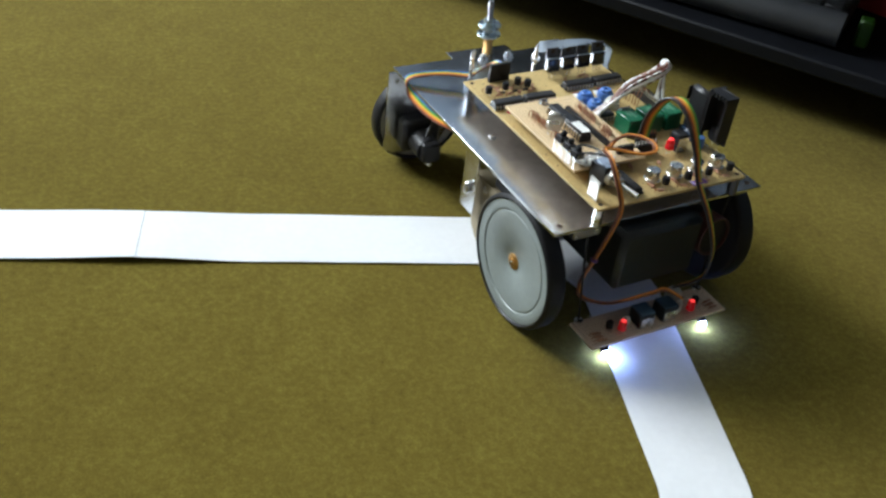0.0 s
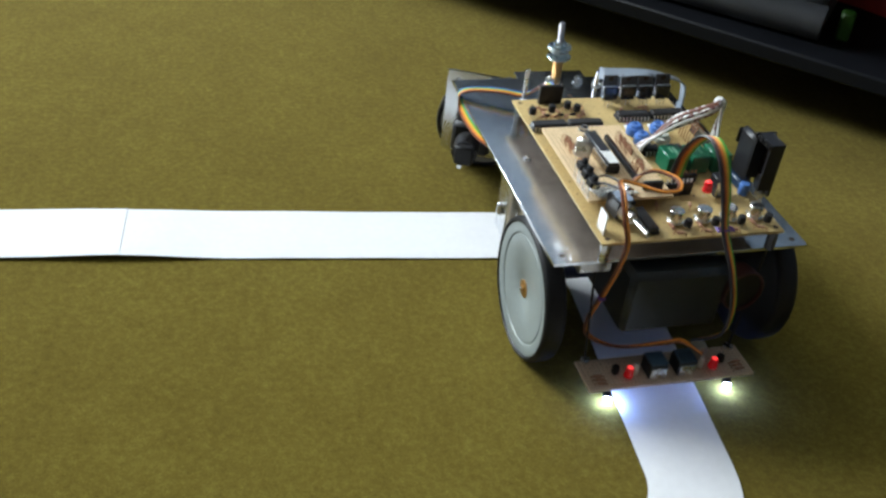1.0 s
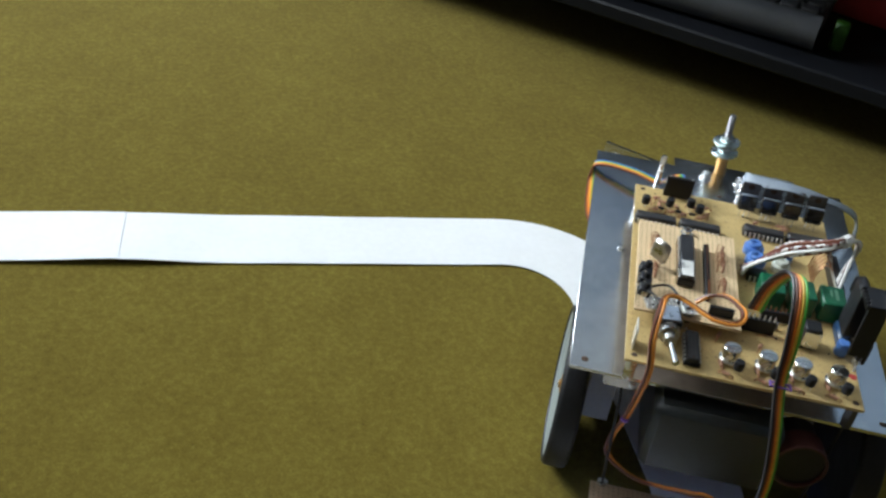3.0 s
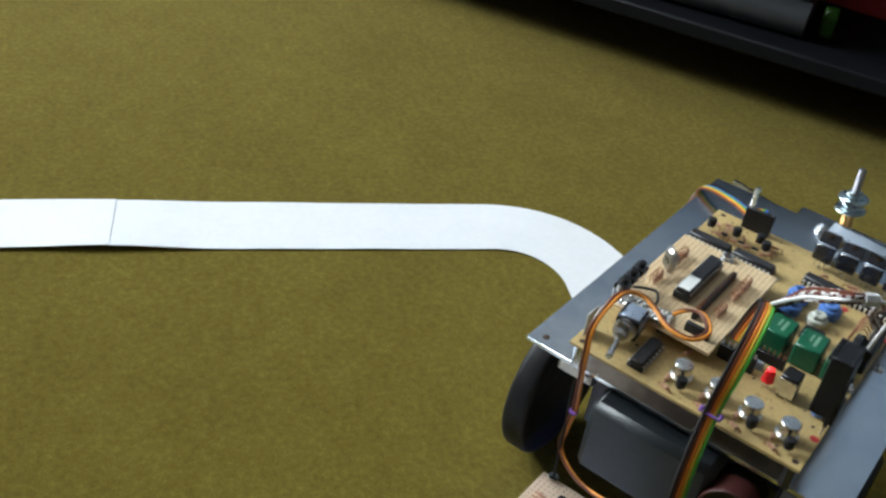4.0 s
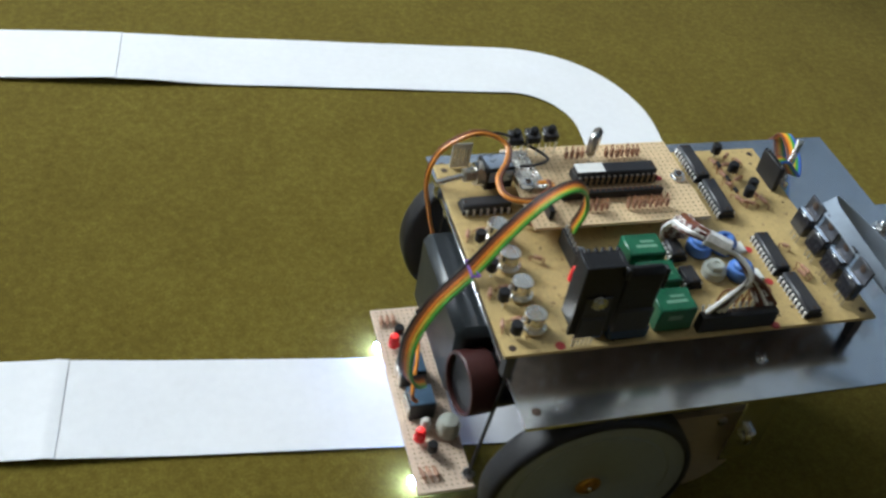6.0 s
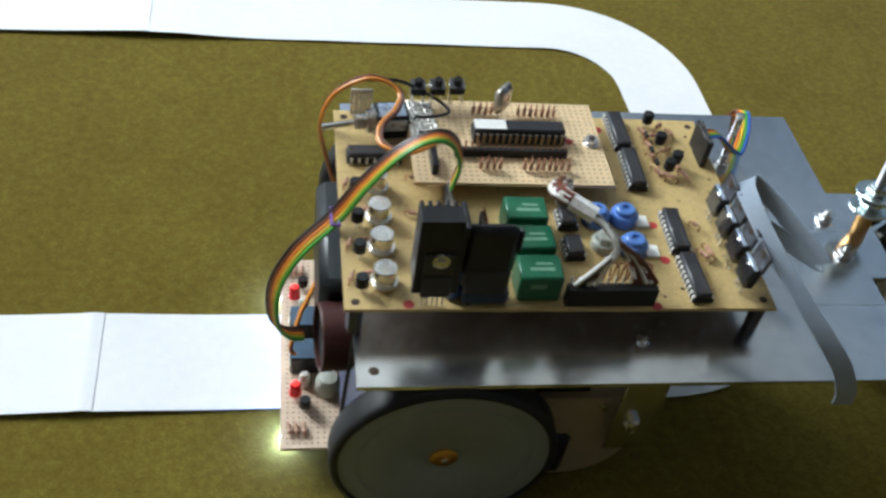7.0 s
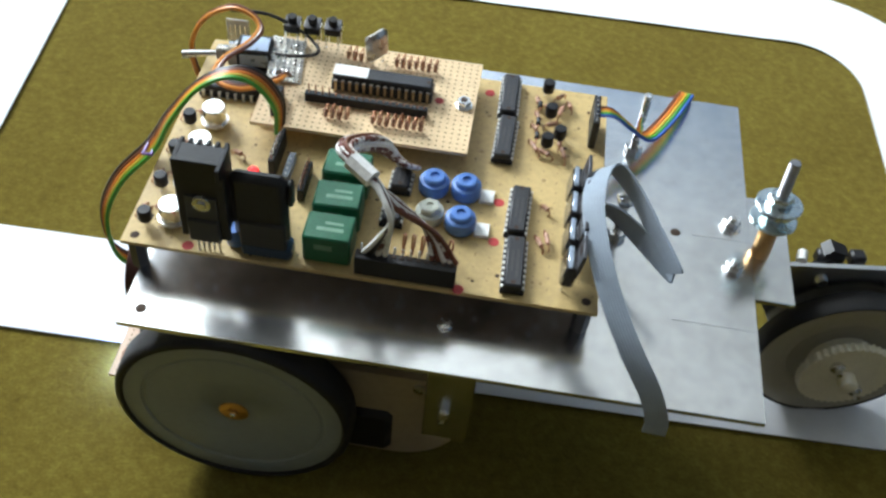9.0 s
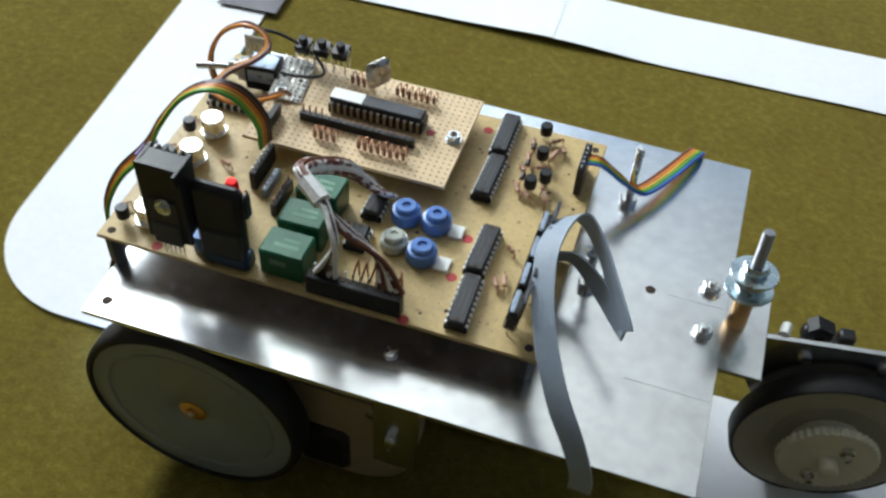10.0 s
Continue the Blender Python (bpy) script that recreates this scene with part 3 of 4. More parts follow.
def dip(length, along, pins, top=5.0, wide=6.4, socket=True, bars=True, foot=None):
    """A dual in-line chip, centred, standing on z = 0."""
    q = Shape()
    m = Matrix.Rotation(math.pi / 2, 4, "Z") if along == "y" else Matrix()
    base = 0.4
    if socket:
        q.box((0, 0, base + (top - 3.2) / 2), (length + 0.6, wide + 1.6, top - 3.2), BLACK, 0.3, m)
    q.box((0, 0, top - 1.55), (length, wide, 3.1), CHIP, 0.7, m)
    for e in (-1, 1):
        q.lathe(m @ Vector((e * (length / 2 - 1.6), 0, top)), (0, 0, 1), [(0.9, -0.05), (0.8, 0.04), (0.01, 0.04)], HOLE, 10)
    n = pins // 2
    for i in range(n):
        x = (i - (n - 1) / 2) * length / n
        for s in (-1, 1):
            q.box((x, s * (wide / 2 + 0.35), top - 2.1), (1.3, 0.9, 0.4), LEGS, 0.1, m)
            q.box((x, s * (wide / 2 + 0.7), (top - 2.0) / 2), (1.0, 0.35, top - 2.0), foot or LEGS, 0.1, m)
    if bars:
        q.box((length * 0.06, 0.9, top + 0.03), (length * 0.55, 0.9, 0.05), PRINT, 0.02, m)
        q.box((length * 0.02, -0.9, top + 0.03), (length * 0.42, 0.8, 0.05), PRINT, 0.02, m)
    return q


def to92(c, q, turn=0.0):
    m = Matrix.Translation(c) @ Matrix.Rotation(turn, 4, "Z")
    q.lathe((0, 0, 3), (0, 0, 1), [(2.3, 0), (2.4, 0.3), (2.4, 4.2), (2.1, 4.6), (0.01, 4.6)], BLACK, 12, True, m)
    for k in (-1, 0, 1):
        q.rod((k * 1.27, 0, 0), (k * 0.8, 0, 3.1), 0.28, STEEL, 5, None, m)


def resistor(a, b, q, mat=None, z=1.6):
    """A small leaded part lying between two holes."""
    a, b = Vector(a), Vector(b)
    u, up = (b - a).normalized(), Vector((0, 0, z))
    n = (b - a).length
    q.wire([a, a + up, b + up, b], 0.26, COPPER_EDGE, 5, 3)
    q.lathe(a + up + u * n * 0.2, u, [(0.7, 0), (1.0, n * 0.08), (0.85, n * 0.16), (0.85, n * 0.44), (1.0, n * 0.52), (0.7, n * 0.6)], mat or CERAMIC, 8)


def standing_resistor(c, q, h=4.6, dx=1.6):
    x, y, z = c
    q.lathe((x, y, z + 0.6), (0, 0, 1), [(0.6, 0), (0.9, 0.4), (0.75, 0.9), (0.9, h - 1.6), (0.6, h - 1.2)], CERAMIC, 7)
    q.wire([(x, y, z + h - 0.6), (x, y, z + h), (x + dx * 0.2, y + dx, z + h), (x + dx * 0.2, y + dx, z)], 0.24, COPPER_EDGE, 5, 3)


def holes(q, x0, x1, y0, y1, z, pitch=2.54, r=0.45):
    nx, ny = int((x1 - x0) / pitch), int((y1 - y0) / pitch)
    for i in range(nx + 1):
        for j in range(ny + 1):
            x, y = x0 + i * pitch, y0 + j * pitch
            q.put([(x + r * math.cos(k * math.pi / 3), y + r * math.sin(k * math.pi / 3), z) for k in range(6)], [tuple(range(6))], PIT)


def pin(parent, a, b, r, mat):
    """One metal pin standing in a header."""
    q = Shape()
    q.rod(a, b, r, mat, 6)
    return part("pin", q, parent)


def control_board():
    q = Shape()
    q.box((-41, 0, ZB - 0.8), (160, 111, 1.6), PCB, 0.2)
    board = part("control_board", q, robot, "bare tan circuit board crowded with parts")
    q = Shape()
    q.box((-41, 0, ZB - 1.95), (158.6, 109.6, 0.6), SOLDERSIDE, 0.1)
    part("solder_side", q, board, "dark tinned copper tracks under the board")
    q = Shape()
    holes(q, -119, 36, -53, 53, ZB + 0.03, 5.08, 0.28)
    tagged(part("solder_hole", q, board), kind="stuff")
    for x, y in ((35, 52), (35, -51), (-117, 51), (-117, -51)):
        q = Shape()
        q.nut((x, y, ZP), (0, 0, 1), 3.0, ZB - ZP - 1.6, STEEL if y < 0 else DARKSTEEL)
        q.lathe((x, y, ZB), (0, 0, 1), [(1.6, 0), (1.4, 0.1), (0.01, 0.12)], HOLE, 12)
        part("standoff", q, board)
    # clipped leads and solder under the edges
    q = Shape()
    rng = random.Random(5)
    for k in range(220):
        x, y = (rng.uniform(20, 37), rng.uniform(-53, 53)) if k % 2 else (rng.uniform(-118, 37), rng.uniform(40, 54))
        h = rng.uniform(1.0, 3.0)
        q.rod((x, y, ZB - 1.6 - h), (x, y, ZB - 1.6), 0.3, (COPPER_EDGE, LEGS, DARKSTEEL)[k % 3], 4, 1.0)
    tagged(part("solder_joint", q, board), kind="stuff")
    # chips
    for x, y, n, w, al in ((-82.4, -43.6, 18, 22.6, "y"), (-83.0, -18.9, 18, 22.6, "y"), (-91.2, 17.4, 18, 22.4, "y"), (-91.9, 41.8, 18, 22.4, "y"),
                           (24, -24.5, 14, 21.5, "x"), (-48.5, 11, 8, 10, "y"), (-48, 27, 8, 10, "y")):
        part("chip", dip(w, al, n), board, "black dual in-line chip", pose(x * MM, y * MM, ZB * MM, 0, 0, 1.4 * math.sin(x + 3 * y)))
    # tin cans with their small transistors
    can = Shape()
    can.lathe((0, 0, 1.6), (0, 0, 1), [(5.1, 0), (5.1, 0.7)], TINNED, 26)
    can.lathe((0, 0, 2.3), (0, 0, 1), [(4.25, 0), (4.25, 6.0), (4.0, 6.3)], TINNED, 26)
    for k in range(3):
        can.rod((2 * math.cos(k * 2.1), 2 * math.sin(k * 2.1), 0), (2 * math.cos(k * 2.1), 2 * math.sin(k * 2.1), 1.7), 0.3, STEEL, 5)
    can = can.mesh("metal_can")
    for y in (-6.5, 10.5, 26.6, 43.4):
        part("metal_can", can, board, "shiny metal can transistor", (24.5, y, ZB))
        q = Shape()
        to92((32.6, y + 3.4, ZB), q, 1.4)
        part("transistor", q, board)
        q = Shape()
        resistor((33, y - 3.5, ZB), (27, y - 4.6, ZB), q)
        resistor((37, y + 1, ZB), (35, y - 5, ZB), q)
        part("resistor", q, board)
    # regulator on a finned heat sink, and its bulky neighbour
    q = Shape()
    q.box((8.6, 54.4, ZB + 25), (16, 1.8, 34), BLACK, 0.3)
    for x in (1.4, 15.8):
        q.box((x, 50, ZB + 27), (1.6, 8, 30), BLACK, 0.3)
    q.box((8.6, 50.4, ZB + 41), (16, 7.2, 1.6), BLACK, 0.3)
    for k in range(6):
        q.box((1.6 + k * 2.8, 46, ZB + 40.6), (1.3, 2.6, 3), BLACK, 0.3)
    q.box((1.4, 55.8, ZB + 39.5), (1.5, 4, 5), BLACK, 0.3)
    part("heat_sink", q, board, "black anodised heat sink with a slotted top")
    q = Shape()
    q.box((8.6, 54.4, ZB + 12.5), (10.4, 5.0, 10), CHIP, 0.5)
    q.box((8.6, 55.4, ZB + 21), (10.4, 1.4, 13), CHIP, 0.2)
    q.lathe((8.2, 55.8, ZB + 25), (0, 1, 0), [(3.2, 0), (3.0, 0.9), (1.6, 1.0), (1.6, 2.0), (0.01, 2.0)], STEEL, 16)
    for k in range(5):
        q.rod((5.1 + k * 1.75, 54, ZB), (5.1 + k * 1.75, 54, ZB + 8), 0.4, STEEL, 5)
    part("regulator", q, board)
    q = Shape()
    q.box((-8.9, 50.4, ZB + 21.4), (18.2, 5.6, 30), BLACK, 2.2)
    q.box((-18.8, 49.6, ZB + 29), (1.8, 4.2, 10), BLACK, 0.8)
    q.box((-9.6, 53, ZB + 11), (15.5, 2.2, 12), CHIP, 0.8)
    part("power_diode", q, board, "flat upright black power part")
    q = Shape()
    q.box((-10.2, 50.6, ZB + 3.4), (17, 7.0, 6.4), BLUE_DARK, 1.2)
    part("capacitor", q, board, "dull blue block capacitor")
    q = Shape()
    q.lathe((1.2, 48.6, ZB + 0.6), (0, 0, 1), [(2.9, 0), (3.1, 0.5), (3.1, 6.6), (2.7, 7.2), (0.01, 7.2)], BLUE, 18)
    part("capacitor", q, board, "small round blue capacitor")
    # LED, its dark block, and headers
    q = Shape()
    q.lathe((1.4, 24.1, ZB + 4), (0, 0, 1), [(2.9, 0), (2.9, 1), (2.5, 1.2), (2.5, 4.6), (1.8, 6.4), (0.01, 7.2)], RED_DIM, 18)
    q.lathe((1.4, 24.1, ZB + 4), (0, 0, 1), [(1.9, 6.25), (1.2, 7.1), (0.01, 7.5)], RED_LED, 14)
    for s in (-1, 1):
        q.rod((1.4, 24.1 + s * 1.2, ZB), (1.4, 24.1 + s * 1.2, ZB + 4), 0.3, STEEL, 5)
    part("red_led", q, board, "lit red light")
    q = Shape()
    q.box((-1.5, 33, ZB + 6), (9, 8, 12), BLACK, 0.6)
    q.box((3.2, 33, ZB + 6), (0.5, 8.2, 9), STEEL, 0.1)
    part("jumper_block", q, board)
    for x, n, y0, h, mat in ((-2.6, 7, 7.4, 8, BLACK), (-8, 5, 12.4, 4, W_GREY), (-15.2, 6, 18.4, 5.5, BLACK)):
        q = Shape()
        q.box((x, y0, ZB + h / 2), (2.5, n * 2.54, h), mat, 0.3)
        header = part("pin_header", q, robot)
        for k in range(n):
            y = y0 + (k - (n - 1) / 2) * 2.54
            pin(header, (x, y, ZB + h - 0.4), (x, y, ZB + h + (2.5 if h > 4 else 0.6)), 0.38, COPPER_EDGE if x < -14 else LEGS)
    # relays
    relay = Shape()
    relay.box((0, 0, 6.3), (16, 12.2, 12), GREEN, 0.7)
    relay.box((-0.5, 1.5, 12.34), (9, 1.6, 0.06), GREEN_PRINT, 0.02)
    relay.box((-1.5, -1.2, 12.34), (6, 1.2, 0.06), GREEN_PRINT, 0.02)
    relay.box((1, 6.14, 8), (6, 0.06, 2.4), GREEN_PRINT, 0.02)
    relay.box((0, 0, 0.4), (14, 10, 0.8), BLACK, 0.1)
    relay = relay.mesh("relay")
    for k, y in enumerate((46, 31, 15.5)):
        part("relay", relay, board, "dark green relay", pose(-30 * MM, y * MM, ZB * MM, 0, 0, (0, 1.5, -1)[k]))
    # terminal strip
    q = Shape()
    q.box((-56.5, 52.3, ZB + 4.2), (33.5, 4.2, 8.4), BLACK, 0.3)
    for k in range(12):
        x = -41.5 - k * 2.72
        q.box((x, 51.6, ZB + 8.5), (1.5, 1.4, 0.4), HOLE, 0.1)
    socket = part("terminal_strip", q, robot, "black socket strip with bent leads")
    for k in range(12):
        x = -41.5 - k * 2.72
        pin(socket, (x, 50.4, ZB + 6), (x, 49.2, ZB + 10.2), 0.42, LEGS)
    for k in range(6):
        x = -55 - k * 3.1
        q = Shape()
        q.wire([(x, 50, ZB + 9), (x - 0.5, 46, ZB + 13), (x + 0.8, 42, ZB + 9), (x + 1, 41, ZB)], 0.4, COPPER_EDGE, 5, 4)
        part("bent_lead", q, socket)
    # trimmers
    trim = Shape()
    trim.lathe((0, 0, 0.6), (0, 0, 1), [(5.2, 0), (5.5, 0.6), (5.5, 4.2), (5.1, 4.9), (4.1, 5.2), (3.9, 6.6), (3.3, 7.1), (1.7, 7.1), (1.5, 6.2), (0.01, 6.2)], BLUE, 26)
    trim.box((0, 0, 6.3), (3.2, 0.7, 0.4), HOLE, 0.1)
    trim = trim.mesh("trimmer")
    for x, y in ((-60.2, 10.6), (-71.7, 10.4), (-71.6, 26.6)):
        part("trimmer", trim, board, "round blue trimmer knob", (x, y, ZB))
    q = Shape()
    q.lathe((-60.6, 24.5, ZB + 0.4), (0, 0, 1), [(4.8, 0), (5.0, 0.6), (5.0, 3.6), (4.6, 4.0), (3.2, 4.1)], MILK, 26)
    q.lathe((-60.6, 24.5, ZB + 4.4), (0, 0, 1), [(3.9, 0), (3.9, 1.9), (3.3, 2.4), (1.5, 2.4), (1.3, 1.8), (0.01, 1.8)], MILK, 6, False)
    part("trimmer", q, board, "milky white trimmer knob")
    for y in (10.8, 27.1):
        q = Shape()
        q.box((-79.4, y, ZB + 0.7), (5.2, 6.2, 1.4), WHITE, 0.2)
        part("white_tag", q, board)
    # flux stains and solder flecks on the laminate
    rng = random.Random(21)
    q = Shape()
    for k in range(150):
        x, y = rng.uniform(-118, 37), rng.uniform(-54, 54)
        r = rng.uniform(0.3, 0.9)
        q.lathe((x, y, ZB + 0.02), (0, 0, 1), [(r, 0), (r * 0.8, 0.12), (0.01, 0.14)], (FLUX, FLUX, HOLE)[k % 3], 7)
    tagged(part("flux_stain", q, board), kind="stuff")
    # red ink marks by the parts
    for x, y in ((16.5, 53.2), (-74.5, 54.2), (-84, 12), (-84, 31), (-56.5, -29), (-74.5, -47)):
        q = Shape()
        q.lathe((x, y, ZB + 0.05), (0, 0, 1), [(2.0, 0), (1.9, 0.08), (0.01, 0.08)], RED_INK, 14)
        part("ink_mark", q, board, "red marker ink dot")
    q = Shape()
    q.lathe((-56.2, -28.4, ZS + 0.05), (0, 0, 1), [(1.8, 0), (1.7, 0.08), (0.01, 0.08)], RED_INK, 14)
    part("ink_mark", q, board, "red marker ink dot")
    # power transistors along the rear
    for k in range(4):
        y = 7.5 + k * 12.6
        q = Shape()
        m = Matrix.Translation((-108.4, y, ZB)) @ Matrix.Rotation(radians(-8), 4, "Y")
        q.box((0, 0, 9.5), (4.6, 10.2, 9.6), GLOSSY, 0.8, m)
        # painted highlight along the glossy top
        q.box((1.1, 0, 14.4), (1.6, 9.6, 0.6), BLUESHEEN, 0.2, m)
        q.box((-1.7, 0, 17), (1.3, 10.2, 8), DARKSTEEL, 0.2, m)
        q.lathe(m @ Vector((-0.9, 0, 18.6)), (1, 0, 0), [(1.9, 0), (1.7, 0.12), (0.01, 0.12)], HOLE, 12)
        for j in (-1, 0, 1):
            q.rod((0, j * 2.54, 0), (0, j * 2.54, 5), 0.45, STEEL, 5, None, m)
        part("power_transistor", q, board, "black power transistor with metal tab")
    # small parts behind the chips
    for x, y, t in ((-97, -50, 0.4), (-99, -36, 2.0), (-98.5, -19, 1.0), (-103, -24, 0.2)):
        q = Shape()
        to92((x, y, ZB), q, t)
        part("transistor", q, board)
    for a, b in (((-93, -47), (-94, -41)), ((-93, -38), (-95, -32)), ((-104, -44), (-102, -36)), ((-92, -30), (-95, -26)), ((-104, -26), (-103, -18)), ((-92, -21), (-96, -14)), ((-101, 24), (-103, 32)), ((-100, -46), (-104, -50)), ((-95, -41), (-102, -42)), ((-97, -30), (-103, -33)), ((-105, -46), (-107, -41)), ((-95, -17), (-101, -13)), ((-104, -20), (-106, -12)), ((-98, 27), (-101, 33)), ((-99, 12), (-102, 15)), ((12, -12), (6, -10)), ((14, 8), (9, 10))):
        q = Shape()
        resistor((*a, ZB), (*b, ZB), q, z=2.4)
        part("resistor", q, board)
    for y in (-44, -34, -26):
        q = Shape()
        resistor((-94.5, y, ZB), (-94.5, y + 6, ZB), q, BLACK, 3.0)
        part("diode", q, board)
    # rear connector
    q = Shape()
    q.box((-115.4, -31.5, ZB + 6.5), (2.6, 16, 13), BLACK, 0.3)
    rear = part("rear_connector", q, robot)
    for k in range(6):
        pin(rear, (-115.4, -37.8 + k * 2.54, ZB + 12), (-115.4, -37.8 + k * 2.54, ZB + 14), 0.4, STEEL)
    # card upright at the front corner
    q = Shape()
    q.box((28, -52.5, ZB + 7), (9, 0.8, 13), CLEAR, 0.2)
    for k in range(4):
        q.box((25 + k * 2, -51.9, ZB + 7), (0.6, 0.3, 9), STEEL, 0.1)
    part("comb_connector", q, board)
    return board


def processor_board():
    q = Shape()
    q.box((-30.1, -27.8, ZS - 0.8), (80, 52, 1.6), PERF, 0.2)
    board = part("processor_board", q, robot, "tan stripboard with rows of holes")
    q = Shape()
    holes(q, -68.4, 8.5, -52, -3, ZS + 0.03)
    tagged(part("perforation", q, board), kind="stuff")
    for x, y in ((-65.5, -27.8), (5.5, -27.8)):
        q = Shape()
        q.nut((x, y, ZB), (0, 0, 1), 2.8, ZS - ZB - 1.6, STEEL)
        q.lathe((x, y, ZS), (0, 0, 1), [(3.4, 0), (3.4, 0.5)], STEEL, 16)
        q.nut((x, y, ZS + 0.5), (0, 0, 1), 2.8, 2.2, STEEL)
        q.lathe((x, y, ZS + 2.7), (0, 0, 1), [(1.4, 0), (1.2, 0.4), (0.01, 0.4)], HOLE, 10)
        part("spacer", q, board)
    q = dip(37.5, "x", 28, top=7.2, wide=7.0, bars=False, foot=GOLDLEG)
    q.box((12.2, 0, 7.26), (13.0, 6.0, 0.12), WHITE, 0.03)
    part("processor", q, board, "long black chip with a white sticker", (-34.4, -29.4, ZS))
    q = Shape()
    q.box((-30, -18.3, ZS + 1.9), (46, 2.5, 3.8), BLACK, 0.2)
    strip_base = part("socket_strip", q, robot)
    for k in range(18):
        pin(strip_base, (-8.5 - k * 2.54, -18.3, ZS + 3.6), (-8.5 - k * 2.54, -18.3, ZS + (7.5 if k < 4 else 4.6)), 0.34, COPPER_EDGE)
    q = Shape()
    q.box((2, -12, ZS + 2.5), (2.5, 12, 5), BLACK, 0.2)
    part("socket_strip", q, board)
    for row, y, xs in ((0, -9.6, [-16.5 - k * 2.54 for k in range(4)]), (1, -9.6, [-34 - k * 2.54 for k in range(8)]), (2, -44.5, [-18 - k * 2.54 for k in range(4)]), (3, -44.0, [-37 - k * 2.54 for k in range(7)])):
        for k, x in enumerate(xs):
            q = Shape()
            standing_resistor((x, y + 0.3 * ((k * 7) % 3 - 1), ZS), q, 4.6 + 0.4 * ((k * 5) % 3), -2.6)
            part("resistor", q, board)
    q = Shape()
    m = Matrix.Translation((-29.8, -44.6, ZS)) @ Matrix.Rotation(radians(-40), 4, "Z") @ Matrix.Rotation(radians(-6), 4, "X")
    q.box((0, 0, 9.5), (4.0, 10.4, 12.5), NICKEL, 1.7, m)
    for s in (-1, 1):
        q.rod((0, s * 2.4, 0), (0, s * 2.4, 4), 0.35, STEEL, 5, None, m)
    part("crystal", q, board, "silver quartz crystal can")
    for k in range(3):
        q = Shape()
        m = Matrix.Translation((5.2 - 8.0 * k, -51, ZS + 8 + k * 0.6)) @ Matrix.Rotation(radians(-12), 4, "X")
        q.box((0, 0, 0), (6.2, 6.2, 3.6), BLACK, 0.3, m)
        q.box((0, 0, 1.9), (6.0, 6.0, 0.3), DARKSTEEL, 0.1, m)
        for sx in (-3.2, 3.2):
            q.box((sx, 0, -0.2), (0.4, 3.0, 3.0), STEEL, 0.1, m)
        q.lathe(m @ Vector((0, 0, 2)), m.to_3x3() @ Vector((0, 0, 1)), [(1.8, 0), (1.8, 2.6), (1.5, 3), (0.01, 3)], BLACK, 14)
        for sx in (-2.4, 2.4):
            for sy in (-3.2, 3.2):
                q.rod(m @ Vector((sx, sy, -1)), (5.2 - 8.0 * k + sx, -51 + sy * 0.8, ZS), 0.35, STEEL, 4)
        part("push_button", q, board, "small black push button")
    # clear film over the front end
    q = Shape()
    m = Matrix.Translation((4.5, -37, ZS + 1.8)) @ Matrix.Rotation(radians(-10), 4, "Y") @ Matrix.Rotation(radians(8), 4, "Z")
    q.box((0, 0, 0), (13, 25, 0.5), CLEAR, 0.1, m)
    rng = random.Random(9)
    for k in range(64):
        q.lathe((-5.4 + (k % 6) * 2.16, -11.4 + (k // 6) * 2.28, 0.2), (0, 0, 1), [(rng.uniform(0.7, 1.1), 0), (0.6, 0.5), (0.01, rng.uniform(0.6, 1.0))], TINNED, 7, True, m)
    part("foil_pad", q, board, "silvery patch of solder and clear film")
    return board


def toggle_switch():
    q = Shape()
    m = Matrix.Translation((17, -38, 112.6)) @ Matrix.Rotation(radians(6), 4, "Z")
    q.box((0, 0, 0), (13, 11, 11), BLACK, 0.5, m)
    # top and side plates carry their blue reflection as colour
    q.box((-0.2, 0.4, 5.7), (10.8, 8.6, 0.6), BLUESHEEN, 0.2, m)
    q.box((-0.2, 5.6, 1.6), (10.8, 0.5, 5.4), BLUESHEEN, 0.15, m)
    q.lathe(m @ Vector((6.5, 0, 0)), m.to_3x3() @ Vector((1, 0, 0)), [(5.4, 0), (5.4, 1.0), (4.9, 1.0), (4.9, 3.4), (3.2, 3.6), (3.0, 8.0), (2.4, 8.4)], NICKEL, 18)
    q.rod(m @ Vector((13, 0, 0)), m @ Vector((28, 1.5, -1.0)), 1.1, STEEL, 10, 1.6)
    for y in (-4, 0, 4):
        q.box((-8, y, 0), (4, 0.6, 2.2), TINNED, 0.1, m)
    part("toggle_switch", q, robot, "metal toggle switch")


def bundle(name, parent, label, lines):
    """A cable of loose wires: the first is the part, the others its wires."""
    first = None
    for pts, r, mat in lines:
        q = Shape()
        q.wire(pts, r, mat, 7, 8)
        if first is None:
            first = part(name, q, parent, label)
        else:
            part("wire", q, first)


